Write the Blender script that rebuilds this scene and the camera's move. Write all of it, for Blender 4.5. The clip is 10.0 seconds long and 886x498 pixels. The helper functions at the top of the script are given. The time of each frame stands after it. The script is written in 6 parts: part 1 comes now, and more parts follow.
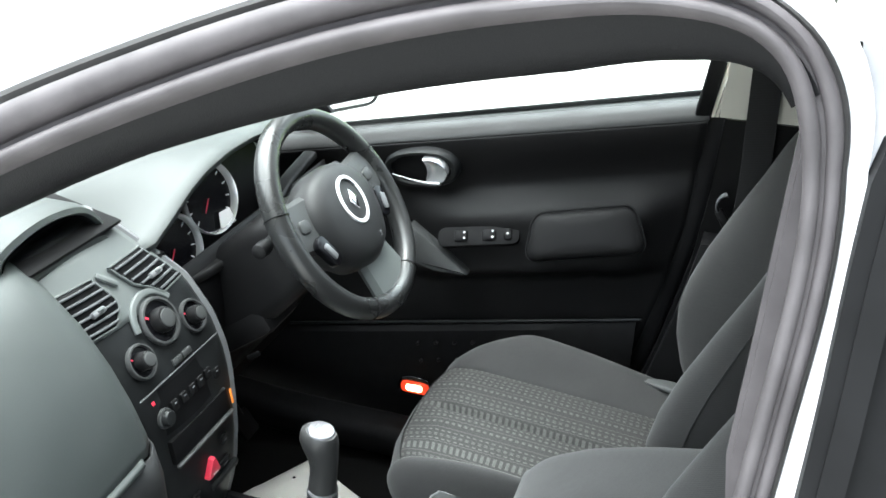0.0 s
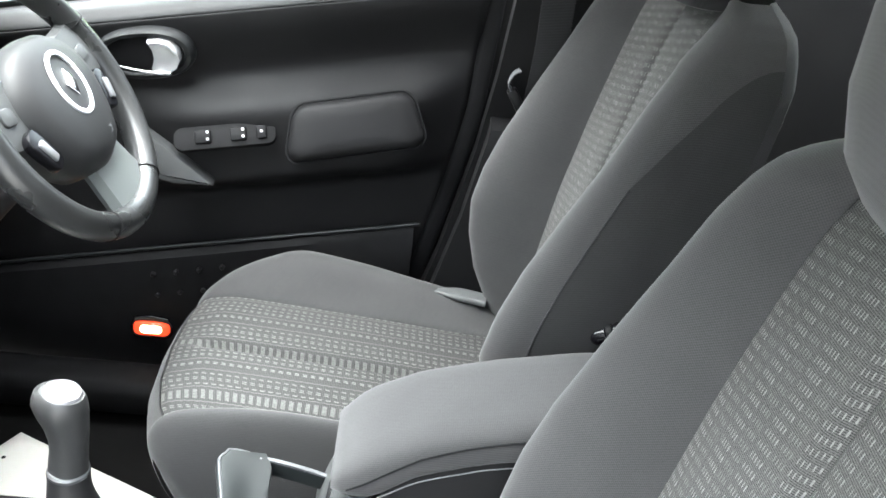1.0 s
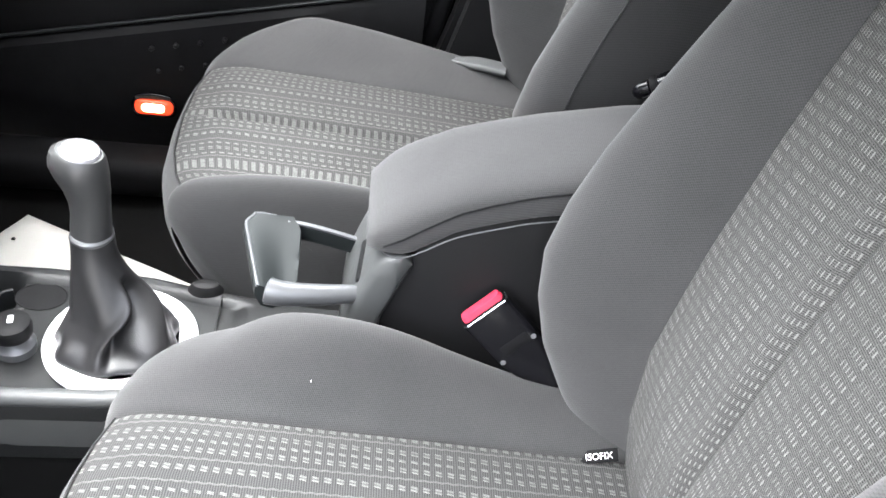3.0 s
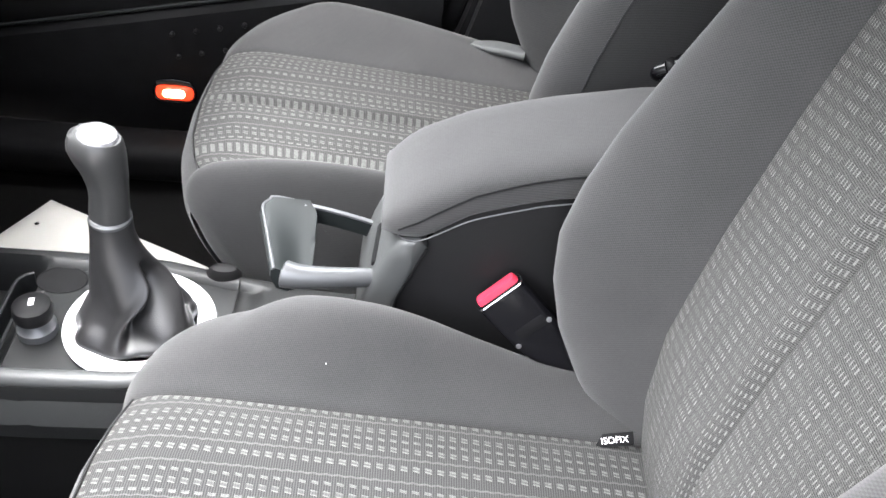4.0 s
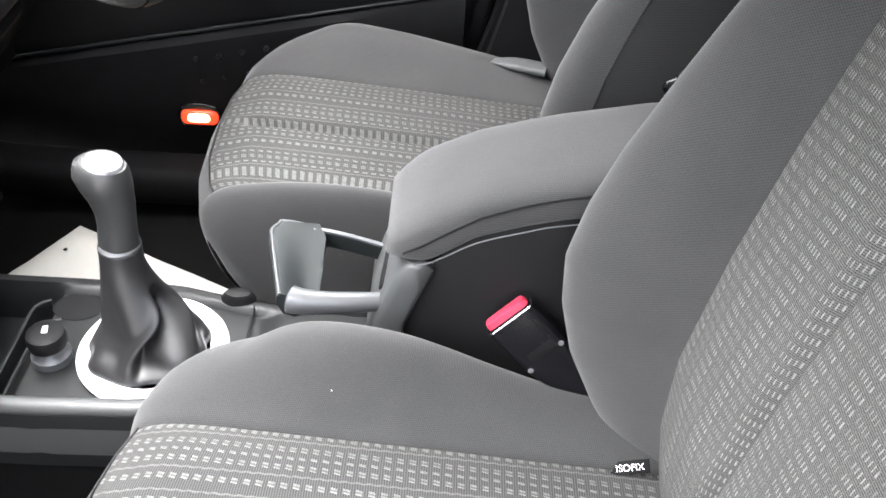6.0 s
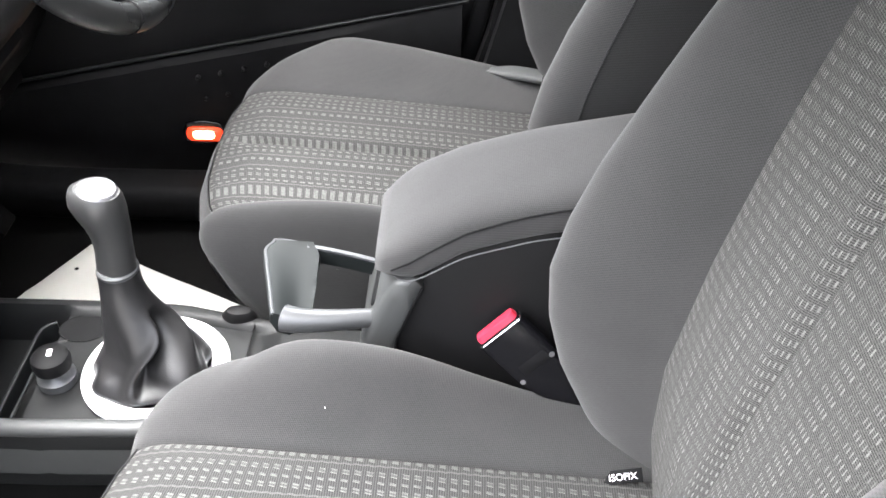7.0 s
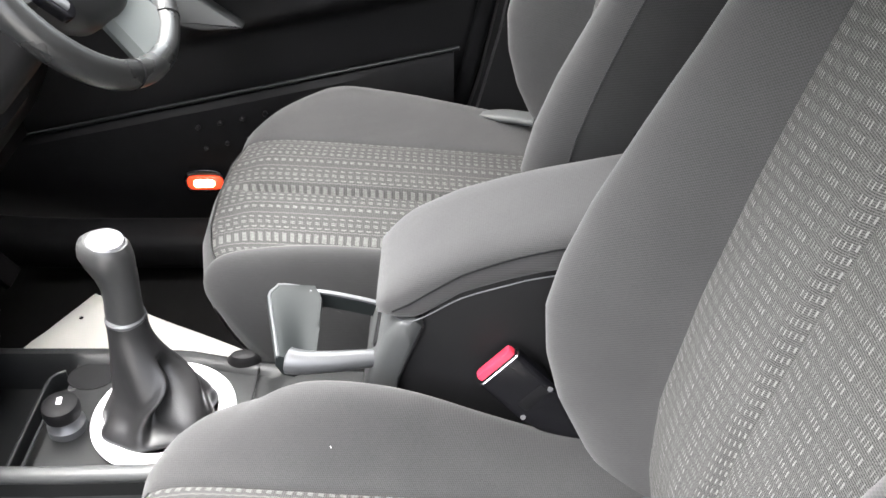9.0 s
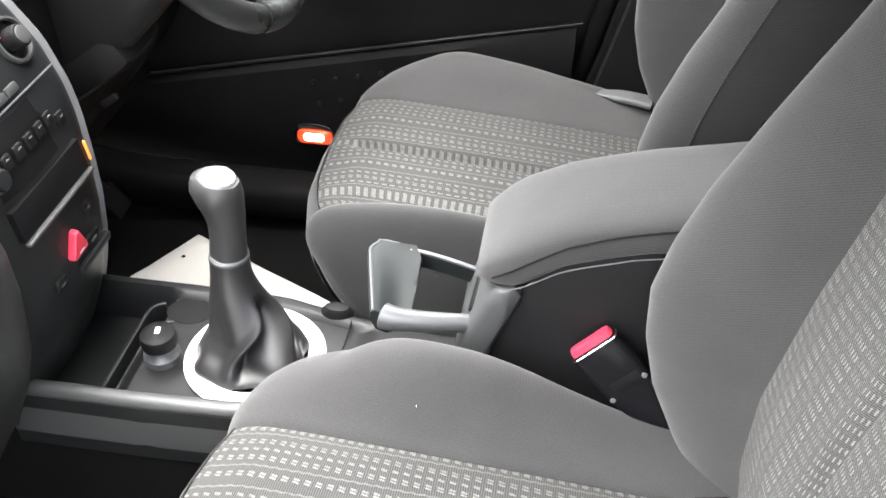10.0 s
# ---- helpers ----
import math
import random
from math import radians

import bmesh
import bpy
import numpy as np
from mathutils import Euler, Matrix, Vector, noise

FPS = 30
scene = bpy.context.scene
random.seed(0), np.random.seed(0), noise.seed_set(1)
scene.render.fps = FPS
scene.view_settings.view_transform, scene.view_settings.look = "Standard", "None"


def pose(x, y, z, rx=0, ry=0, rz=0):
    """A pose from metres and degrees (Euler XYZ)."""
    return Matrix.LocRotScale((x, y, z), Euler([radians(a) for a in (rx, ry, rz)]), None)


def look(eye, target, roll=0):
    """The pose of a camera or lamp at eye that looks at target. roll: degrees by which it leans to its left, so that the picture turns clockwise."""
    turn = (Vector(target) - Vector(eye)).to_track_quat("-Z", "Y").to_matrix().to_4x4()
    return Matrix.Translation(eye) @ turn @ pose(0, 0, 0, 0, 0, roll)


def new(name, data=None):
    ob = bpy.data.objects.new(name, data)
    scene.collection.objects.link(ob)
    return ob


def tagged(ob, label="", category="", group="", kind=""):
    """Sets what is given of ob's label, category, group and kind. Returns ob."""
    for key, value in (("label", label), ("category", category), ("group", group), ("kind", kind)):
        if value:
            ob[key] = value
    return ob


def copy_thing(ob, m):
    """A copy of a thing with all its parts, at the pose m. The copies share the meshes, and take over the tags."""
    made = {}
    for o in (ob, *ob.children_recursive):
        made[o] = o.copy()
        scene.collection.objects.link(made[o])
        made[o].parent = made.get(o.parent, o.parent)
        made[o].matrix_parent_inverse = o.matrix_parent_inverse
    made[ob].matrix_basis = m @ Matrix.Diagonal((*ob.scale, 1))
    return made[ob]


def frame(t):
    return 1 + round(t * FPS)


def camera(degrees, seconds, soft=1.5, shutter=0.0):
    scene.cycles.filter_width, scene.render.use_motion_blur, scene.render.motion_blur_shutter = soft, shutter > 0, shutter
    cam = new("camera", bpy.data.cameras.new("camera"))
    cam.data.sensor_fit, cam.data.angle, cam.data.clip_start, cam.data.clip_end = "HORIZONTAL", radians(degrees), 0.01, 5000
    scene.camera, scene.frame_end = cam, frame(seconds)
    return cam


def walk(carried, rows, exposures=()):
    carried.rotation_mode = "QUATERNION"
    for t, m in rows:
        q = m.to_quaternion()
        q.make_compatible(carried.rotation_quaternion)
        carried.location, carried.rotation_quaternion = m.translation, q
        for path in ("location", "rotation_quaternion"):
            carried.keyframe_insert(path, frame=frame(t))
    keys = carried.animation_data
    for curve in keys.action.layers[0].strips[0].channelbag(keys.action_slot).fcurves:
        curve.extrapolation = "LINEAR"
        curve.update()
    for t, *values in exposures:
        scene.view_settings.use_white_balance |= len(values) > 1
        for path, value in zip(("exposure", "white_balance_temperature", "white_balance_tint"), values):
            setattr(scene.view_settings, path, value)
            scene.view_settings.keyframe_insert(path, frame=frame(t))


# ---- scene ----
cam = camera(50, 10.0, soft=1.6)
PATH = [
    (0, look((0.5094, -0.9980, 1.5892), (0.2266, -0.1432, 1.1541), 0.991)),
    (0.2, look((0.4562, -0.9339, 1.5361), (0.2518, -0.0558, 1.1036), 2.453)),
    (0.4, look((0.3958, -0.8840, 1.5078), (0.3030, 0.0067, 1.0628), 4.443)),
    (0.5, look((0.3749, -0.8616, 1.4951), (0.3211, 0.0287, 1.0430), 5.757)),
    (0.6, look((0.3730, -0.8533, 1.4676), (0.3542, 0.0382, 1.0150), 5.459)),
    (0.8, look((0.3589, -0.8210, 1.4290), (0.3827, 0.0654, 0.9667), 5.554)),
    (1, look((0.3333, -0.7984, 1.4067), (0.3820, 0.0794, 0.9302), 6.835)),
    (1.5, look((0.3005, -0.7735, 1.3673), (0.3654, 0.0746, 0.8414), 7.186)),
    (2, look((0.2848, -0.7768, 1.3491), (0.3672, 0.0294, 0.7633), 7.647)),
    (2.5, look((0.2851, -0.7828, 1.3333), (0.3703, -0.0043, 0.7115), 7.836)),
    (4, look((0.2979, -0.7891, 1.3244), (0.3537, -0.0339, 0.6713), 6.600)),
    (4.5, look((0.3038, -0.7852, 1.3200), (0.3453, -0.0250, 0.6717), 5.925)),
    (5, look((0.3119, -0.7811, 1.3164), (0.3428, -0.0158, 0.6734), 5.427)),
    (5.5, look((0.3231, -0.7742, 1.3164), (0.3420, -0.0083, 0.6737), 4.611)),
    (7, look((0.3805, -0.7640, 1.3398), (0.3533, -0.0008, 0.6942), 0.019)),
    (7.5, look((0.3860, -0.7715, 1.3537), (0.3579, -0.0075, 0.7091), -0.395)),
    (8, look((0.3821, -0.7846, 1.3631), (0.3610, -0.0136, 0.7266), -0.313)),
    (8.5, look((0.3779, -0.7898, 1.3659), (0.3598, -0.0114, 0.7384), -0.633)),
    (9, look((0.3798, -0.7879, 1.3612), (0.3556, 0.0016, 0.7479), -1.285)),
    (9.5, look((0.3638, -0.7780, 1.3454), (0.2995, 0.0264, 0.7548), -0.372)),
    (10, look((0.3655, -0.7890, 1.3411), (0.2475, -0.0199, 0.7130), 0.523)),
]
EXPOSURES = [(0, 2.68, 6100, 3), (0.4, 2.74, 6150, 4), (1.0, 3.65, 6200, 7), (1.5, 3.72, 6200, 9), (2.5, 3.65, 6250, 11), (4.5, 3.5, 6350, 13), (7.5, 3.52, 6450, 13), (10.0, 3.6, 6550, 12)]
walk(cam, PATH, EXPOSURES)

# ---- world and sun ----
world = bpy.data.worlds.new("overcast_sky")
scene.world = world
world.use_nodes = True
wn = world.node_tree
sky = wn.nodes.new("ShaderNodeTexSky")
sky.sky_type = "NISHITA"
sky.sun_disc = False
sky.sun_elevation = radians(72)
sky.sun_rotation = radians(-55)
sky.air_density, sky.dust_density, sky.ozone_density = 1.0, 4.0, 1.0
hsv = wn.nodes.new("ShaderNodeHueSaturation")
hsv.inputs["Saturation"].default_value = 0.25
wn.links.new(sky.outputs[0], hsv.inputs["Color"])
wn.links.new(hsv.outputs[0], wn.nodes["Background"].inputs[0])
wn.nodes["Background"].inputs[1].default_value = 0.15

sun = new("sun", bpy.data.lights.new("sun", "SUN"))
sun.data.energy, sun.data.angle, sun.data.color = 3.4, radians(100), (1.0, 0.98, 0.95)
sun.matrix_world = look((-1.25, 0.65, 5.2), (0.2, 0.0, 0.6))

# ---- materials ----
class Net:
    """A node material with a Principled shader and short calls for its nodes."""

    def __init__(self, name, colour, rough=0.6, metal=0.0, spec=0.5):
        self.mat = bpy.data.materials.new(name)
        self.mat.use_nodes = True
        self.tree = self.mat.node_tree
        self.bsdf = self.tree.nodes["Principled BSDF"]
        self.bsdf.inputs["Base Color"].default_value = (*colour, 1)
        self.bsdf.inputs["Roughness"].default_value = rough
        self.bsdf.inputs["Metallic"].default_value = metal
        self.bsdf.inputs["Specular IOR Level"].default_value = spec

    def node(self, kind, **given):
        n = self.tree.nodes.new(kind)
        for key, value in given.items():
            if isinstance(value, bpy.types.NodeSocket):
                self.tree.links.new(value, n.inputs[key.replace("_", " ")])
            else:
                n.inputs[key.replace("_", " ")].default_value = value
        return n

    def math(self, op, a, b=0.0, c=0.0):
        n = self.tree.nodes.new("ShaderNodeMath")
        n.operation = op
        for slot, value in enumerate((a, b, c)):
            if isinstance(value, bpy.types.NodeSocket):
                self.tree.links.new(value, n.inputs[slot])
            else:
                n.inputs[slot].default_value = value
        return n.outputs[0]

    def coords(self):
        return self.tree.nodes.new("ShaderNodeTexCoord").outputs["Object"]

    def noise(self, scale, detail=4.0, where=None):
        n = self.node("ShaderNodeTexNoise", Vector=where or self.coords(), Scale=scale, Detail=detail)
        return n.outputs["Fac"]

    def mix(self, fac, a, b):
        n = self.tree.nodes.new("ShaderNodeMix")
        n.data_type = "RGBA"
        for slot, value in ((0, fac), (6, a), (7, b)):
            if isinstance(value, bpy.types.NodeSocket):
                self.tree.links.new(value, n.inputs[slot])
            else:
                n.inputs[slot].default_value = value if slot == 0 else (*value, 1)
        return n.outputs[2]

    def span(self, value, low, high, to_low, to_high):
        n = self.node("ShaderNodeMapRange", Value=value)
        for key, v in (("From Min", low), ("From Max", high), ("To Min", to_low), ("To Max", to_high)):
            n.inputs[key].default_value = v
        return n.outputs[0]

    def bump(self, height, strength, distance):
        n = self.node("ShaderNodeBump", Height=height, Strength=strength, Distance=distance)
        self.tree.links.new(n.outputs[0], self.bsdf.inputs["Normal"])

    def colour(self, socket):
        self.tree.links.new(socket, self.bsdf.inputs["Base Color"])

    def rough(self, socket):
        self.tree.links.new(socket, self.bsdf.inputs["Roughness"])


def vary(net, low, high, scale=6.0):
    net.colour(net.mix(net.span(net.noise(scale), 0.3, 0.7, 0.0, 1.0), low, high))


def grained(name, low, high, rough, grain=900.0, depth=0.0004, scale=7.0, spec=0.5, strength=0.35):
    """Moulded plastic or leather: fine pebbled grain, slightly uneven colour and gloss."""
    net = Net(name, low, rough, spec=spec)
    vary(net, low, high, scale)
    cells = net.node("ShaderNodeTexVoronoi", Vector=net.coords(), Scale=grain)
    net.bump(cells.outputs["Distance"], strength, depth)
    net.rough(net.span(net.noise(14.0), 0.3, 0.7, rough - 0.06, rough + 0.08))
    return net.mat


def plain(name, colour, rough, metal=0.0, spread=0.12, scale=9.0, spec=0.5):
    net = Net(name, colour, rough, metal, spec)
    vary(net, tuple(c * (1 - spread) for c in colour), tuple(min(1, c * (1 + spread)) for c in colour), scale)
    net.rough(net.span(net.noise(40.0), 0.3, 0.7, max(0.02, rough - 0.02), rough + 0.03))
    return net.mat


def knit_fabric(name, low, high, sheen=0.12):
    """Plain seat cloth: fine cross knit, a little lint, and soft patches where it is rubbed."""
    net = Net(name, low, 0.95, spec=0.12)
    where = net.coords()
    split = net.node("ShaderNodeSeparateXYZ", Vector=where)
    weft = net.math("ABSOLUTE", net.math("SUBTRACT", net.math("FRACT", net.math("MULTIPLY", net.math("ADD", split.outputs[0], net.math("MULTIPLY", split.outputs[2], 0.6)), 480.0)), 0.5))
    warp = net.math("ABSOLUTE", net.math("SUBTRACT", net.math("FRACT", net.math("MULTIPLY", net.math("ADD", split.outputs[1], net.math("MULTIPLY", split.outputs[2], 0.8)), 430.0)), 0.5))
    knit = net.math("MULTIPLY", net.math("ADD", weft, warp), net.span(net.noise(900.0, 2.0), 0.3, 0.7, 0.6, 1.4))
    rubbed = net.math("ADD", net.math("MULTIPLY", net.noise(4.5, 3.0), 0.65), net.math("MULTIPLY", net.noise(19.0, 3.0), 0.35))
    base = net.mix(net.span(rubbed, 0.32, 0.68, 0.0, 1.0), tuple(c * 0.92 for c in low), tuple(c * 1.06 for c in high))
    base = net.mix(net.span(knit, 0.15, 0.85, 0.0, 0.72), base, tuple(c * 0.36 for c in low))
    lint = net.span(net.noise(700.0, 1.0), 0.74, 0.84, 0.0, 0.30)
    net.colour(net.mix(lint, base, tuple(c * 1.8 for c in high)))
    net.bsdf.inputs["Sheen Weight"].default_value = sheen
    net.bsdf.inputs["Sheen Roughness"].default_value = 0.6
    soft = net.math("ADD", net.math("MULTIPLY", knit, -0.35), net.math("MULTIPLY", net.noise(22.0, 3.0), 1.6))
    net.bump(soft, 0.35, 0.0009)
    return net.mat


def dashed_fabric(name, ground, dash, pitch, period, lanes, group=0.0):
    """Woven seat centre: rows of pale dashes on a ribbed grey ground. The map runs in metres: u along the seat, v across it.
    lanes: (start, width, strength, phase, share that is dash) of each row, in parts of the period."""
    net = Net(name, ground, 0.92, spec=0.2)
    uv = net.tree.nodes.new("ShaderNodeUVMap")
    split = net.node("ShaderNodeSeparateXYZ", Vector=uv.outputs[0])
    wob = net.math("MULTIPLY", net.math("SUBTRACT", net.noise(35.0, 2.0), 0.5), 0.0007 if not group else 0.0006)
    u = net.math("ADD", split.outputs[0], net.math("MULTIPLY", wob, 0.7))
    v = net.math("ADD", split.outputs[1], wob)
    if not group:
        wave = net.math("ABSOLUTE", net.math("SUBTRACT", net.math("FRACT", net.math("DIVIDE", u, pitch)), 0.5))
        v = net.math("ADD", v, net.math("MULTIPLY", wave, 0.0022))
    phase = net.math("FRACT", net.math("DIVIDE", v, period))
    ramp = net.tree.nodes.new("ShaderNodeValToRGB")
    ramp.color_ramp.interpolation = "CONSTANT"
    stops = []
    for start, width, strength, offset, run in lanes:
        stops += [(start, (strength, offset, run, 1)), (start + width, (0, offset, run, 1))]
        if width > 0.038:
            stops[-1:-1] = [(start + 0.014, (strength * 0.35, offset, run, 1)), (start + width - 0.014, (strength, offset, run, 1))]
    for n, (at, value) in enumerate(stops):
        stop = ramp.color_ramp.elements[n] if n < 2 else ramp.color_ramp.elements.new(at)
        stop.position, stop.color = at, value
    net.tree.links.new(phase, ramp.inputs[0])
    chan = net.node("ShaderNodeSeparateColor", Color=ramp.outputs[0])
    along = net.math("FRACT", net.math("ADD", net.math("DIVIDE", u, pitch), chan.outputs[1]))
    on = net.math("MULTIPLY", net.math("LESS_THAN", along, chan.outputs[2]), chan.outputs[0])
    if not group:
        thread = net.math("ABSOLUTE", net.math("SUBTRACT", net.math("FRACT", net.math("DIVIDE", v, 0.0030)), 0.5))
        on = net.math("MULTIPLY", on, net.span(thread, 0.08, 0.34, 0.7, 1.0))
    worn = net.math("MULTIPLY", on, net.span(net.noise(260.0, 2.0), 0.25, 0.6, 0.45, 1.0))
    rib = net.math("ABSOLUTE", net.math("SUBTRACT", net.math("FRACT", net.math("DIVIDE", u, 0.0019 if group else 0.0024)), 0.5))
    cross = net.math("ABSOLUTE", net.math("SUBTRACT", net.math("FRACT", net.math("DIVIDE", v, 0.0018)), 0.5))
    ribs = net.math("ADD", rib, net.math("MULTIPLY", cross, 0.35))
    base = net.mix(net.span(net.noise(6.0), 0.3, 0.7, 0.0, 1.0), tuple(c * 0.92 for c in ground), tuple(c * 1.1 for c in ground))
    base = net.mix(net.span(ribs, 0.22, 0.50, 0.0, 0.88 if group else 0.6), base, tuple(c * 0.12 for c in ground))
    if group:
        base = net.mix(net.span(net.noise(1100.0, 2.0), 0.48, 0.70, 0.0, 0.50), base, tuple(c * 0.8 for c in dash))
    net.colour(net.mix(worn, base, dash))
    high = net.math("ADD", net.math("MULTIPLY", ribs, -0.4), on)
    net.bump(high, 0.6, 0.0007)
    return net.mat


def glowing(name, colour, strength, core):
    net = Net(name, colour, 0.25)
    net.bsdf.inputs["Emission Color"].default_value = (*core, 1)
    net.bsdf.inputs["Emission Strength"].default_value = strength
    return net.mat


def clear_glass(name, tint=(0.93, 0.96, 0.95)):
    """A thin pane: clear, with a mirror gloss that grows towards grazing angles."""
    net = Net(name, tint, 0.0)
    t = net.tree
    out = t.nodes["Material Output"]
    through_it = t.nodes.new("ShaderNodeBsdfTransparent")
    through_it.inputs[0].default_value = (*tint, 1)
    gloss = t.nodes.new("ShaderNodeBsdfGlossy")
    gloss.inputs["Roughness"].default_value = 0.02
    edge = t.nodes.new("ShaderNodeFresnel")
    edge.inputs[0].default_value = 1.45
    both = t.nodes.new("ShaderNodeMixShader")
    t.links.new(edge.outputs[0], both.inputs[0])
    t.links.new(through_it.outputs[0], both.inputs[1])
    t.links.new(gloss.outputs[0], both.inputs[2])
    t.links.new(both.outputs[0], out.inputs[0])
    t.nodes.remove(net.bsdf)
    return net.mat


FABRIC = knit_fabric("grey_knit_cloth", (0.036, 0.036, 0.0365), (0.044, 0.044, 0.044))
FABRIC_DARK = knit_fabric("charcoal_knit_cloth", (0.013, 0.013, 0.014), (0.019, 0.019, 0.020))
# seat cloth darkened to carry the flanks' shade; the hem uses it too
FABRIC_SIDE = knit_fabric("flank_shade_and_hem_cloth", (0.019, 0.019, 0.0195), (0.024, 0.024, 0.024))
# rows of woven squares, thin dashes and wavy lines across the seat's centre
SEAT_LANES = [(0.100, 0.026, 0.7, 0.0, 0.54), (0.165, 0.014, 0.5, 0.0, 1.0), (0.205, 0.022, 0.8, 0.3, 0.60), (0.275, 0.044, 0.9, 0.0, 0.55), (0.370, 0.024, 0.8, 0.0, 0.56), (0.445, 0.014, 0.5, 0.0, 1.0), (0.545, 0.042, 1.0, 0.0, 0.55),
              (0.640, 0.014, 0.5, 0.0, 1.0), (0.700, 0.044, 0.9, 0.05, 0.52), (0.790, 0.026, 0.8, 0.0, 0.56), (0.860, 0.046, 0.85, 0.02, 0.55), (0.955, 0.014, 0.5, 0.0, 1.0)]
BACK_LANES = [(n / 11 + 0.010, 0.024, (1.0, 1.0, 1.0, 0.9, 0.8, 0.0, 0.5, 0.6, 0.6, 0.5, 0.0)[n], (0.0, 0.06, 0.12, 0.18, 0.24, 0.0, 0.55, 0.61, 0.67, 0.73, 0.0)[n], 0.50) for n in range(11)]
DASHED = dashed_fabric("dashed_woven_cloth", (0.045, 0.045, 0.044), (0.116, 0.116, 0.112), 0.0116, 0.133, SEAT_LANES)
DASHED_BACK = dashed_fabric("dashed_back_cloth", (0.062, 0.062, 0.060), (0.150, 0.151, 0.144), 0.0112, 0.043, BACK_LANES, 1.0)
DASH = grained("grey_dash_plastic", (0.036, 0.042, 0.041), (0.045, 0.051, 0.050), 0.50, spec=0.33)
SURROUND = grained("pale_grey_facia_plastic", (0.085, 0.095, 0.093), (0.105, 0.115, 0.113), 0.42, spec=0.35)
DASH_DARK = grained("charcoal_plastic", (0.0058, 0.0058, 0.0062), (0.0088, 0.0088, 0.0092), 0.50, spec=0.16)
BLACK = grained("black_plastic", (0.003, 0.003, 0.0035), (0.006, 0.006, 0.0065), 0.52, spec=0.14)
GLOSS_BLACK = plain("gloss_black_plastic", (0.004, 0.004, 0.005), 0.22, spec=0.35)
LEATHER = grained("black_grained_leather", (0.014, 0.0145, 0.0145), (0.020, 0.021, 0.021), 0.29, grain=1100.0, depth=0.00012, strength=0.25)
BOOT = grained("black_gaiter_leather", (0.010, 0.010, 0.0105), (0.018, 0.018, 0.0185), 0.36, grain=800.0, spec=0.5)
GRIP = grained("dark_grey_grip_plastic", (0.021, 0.0215, 0.0215), (0.028, 0.0285, 0.0285), 0.36, grain=900.0, depth=0.0002)
HUB = grained("charcoal_airbag_plastic", (0.015, 0.0155, 0.016), (0.021, 0.0215, 0.022), 0.48, grain=900.0, depth=0.0002, spec=0.3)
CAP = plain("satin_knob_cap", (0.19, 0.19, 0.20), 0.26, 0.5, 0.03)
NOSE = grained("mid_grey_plastic", (0.034, 0.036, 0.036), (0.044, 0.046, 0.046), 0.45)
SATIN = plain("satin_silver_plastic", (0.10, 0.103, 0.107), 0.36, 0.4, 0.03)
SILVER = plain("satin_silver_paint", (0.72, 0.72, 0.74), 0.38, 0.15, 0.03)
GREY_TRIM = plain("satin_grey_trim", (0.16, 0.165, 0.17), 0.35, 0.3)
CHROME = plain("chrome", (0.85, 0.86, 0.87), 0.08, 1.0, 0.03)
STRIP = plain("satin_chrome_strip", (0.26, 0.26, 0.27), 0.30, 0.7, 0.03)
RUBBER = plain("black_rubber_seal", (0.060, 0.0545, 0.057), 0.62, 0.0, 0.2, 30.0, 0.2)
RUBBER_EDGE = plain("dark_rubber_edge", (0.022, 0.021, 0.021), 0.6, 0.0, 0.2, 30.0, 0.2)
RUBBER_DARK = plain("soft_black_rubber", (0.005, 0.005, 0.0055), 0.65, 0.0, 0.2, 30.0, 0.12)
PAINT = plain("white_car_paint", (0.74, 0.74, 0.76), 0.22, 0.0, 0.03, 2.0)
CREAM = plain("cream_trim", (0.50, 0.49, 0.44), 0.7, 0.0, 0.06)
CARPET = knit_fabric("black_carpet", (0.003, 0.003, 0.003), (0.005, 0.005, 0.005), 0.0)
PAPER = plain("white_paper", (0.78, 0.77, 0.72), 0.8, 0.0, 0.05, 4.0)
RED = plain("red_button_plastic", (0.62, 0.035, 0.07), 0.35, 0.0, 0.08)
LENS = glowing("amber_lamp_lens", (0.6, 0.035, 0.015), 0.16, (1.0, 0.062, 0.018))
FILAMENT = glowing("lit_bulb", (1.0, 0.6, 0.3), 1.6, (1.0, 0.58, 0.30))
AMBER = glowing("amber_indicator", (0.8, 0.25, 0.05), 0.12, (1.0, 0.26, 0.04))
GLASS = clear_glass("window_glass")
MIRROR = plain("mirror_glass", (0.9, 0.9, 0.9), 0.02, 1.0, 0.0)
WHITE_MARK = plain("white_print", (0.75, 0.75, 0.75), 0.6)
BELT = knit_fabric("black_belt_webbing", (0.014, 0.014, 0.015), (0.02, 0.02, 0.021))
CONCRETE = grained("grey_concrete", (0.28, 0.275, 0.262), (0.36, 0.354, 0.34), 0.85, grain=60.0, depth=0.002, scale=0.6)
GRASS = plain("grass_bank", (0.10, 0.17, 0.03), 0.9, 0.0, 0.5, 1.5)
STACK_GREY = grained("dark_grey_facia_plastic", (0.009, 0.010, 0.0105), (0.012, 0.013, 0.0135), 0.36, spec=0.28)
SATIN_DARK = plain("satin_grey_paint", (0.011, 0.013, 0.0132), 0.46, 0.0, 0.04, spec=0.14)
CONSOLE = grained("black_console_plastic", (0.0075, 0.008, 0.0082), (0.011, 0.0115, 0.012), 0.34, spec=0.2)
SEAT_PLASTIC = plain("mid_grey_seat_plastic", (0.075, 0.078, 0.078), 0.45)
SLAT = plain("pale_grey_slat_plastic", (0.085, 0.090, 0.094), 0.45, 0.0, 0.03, spec=0.2)
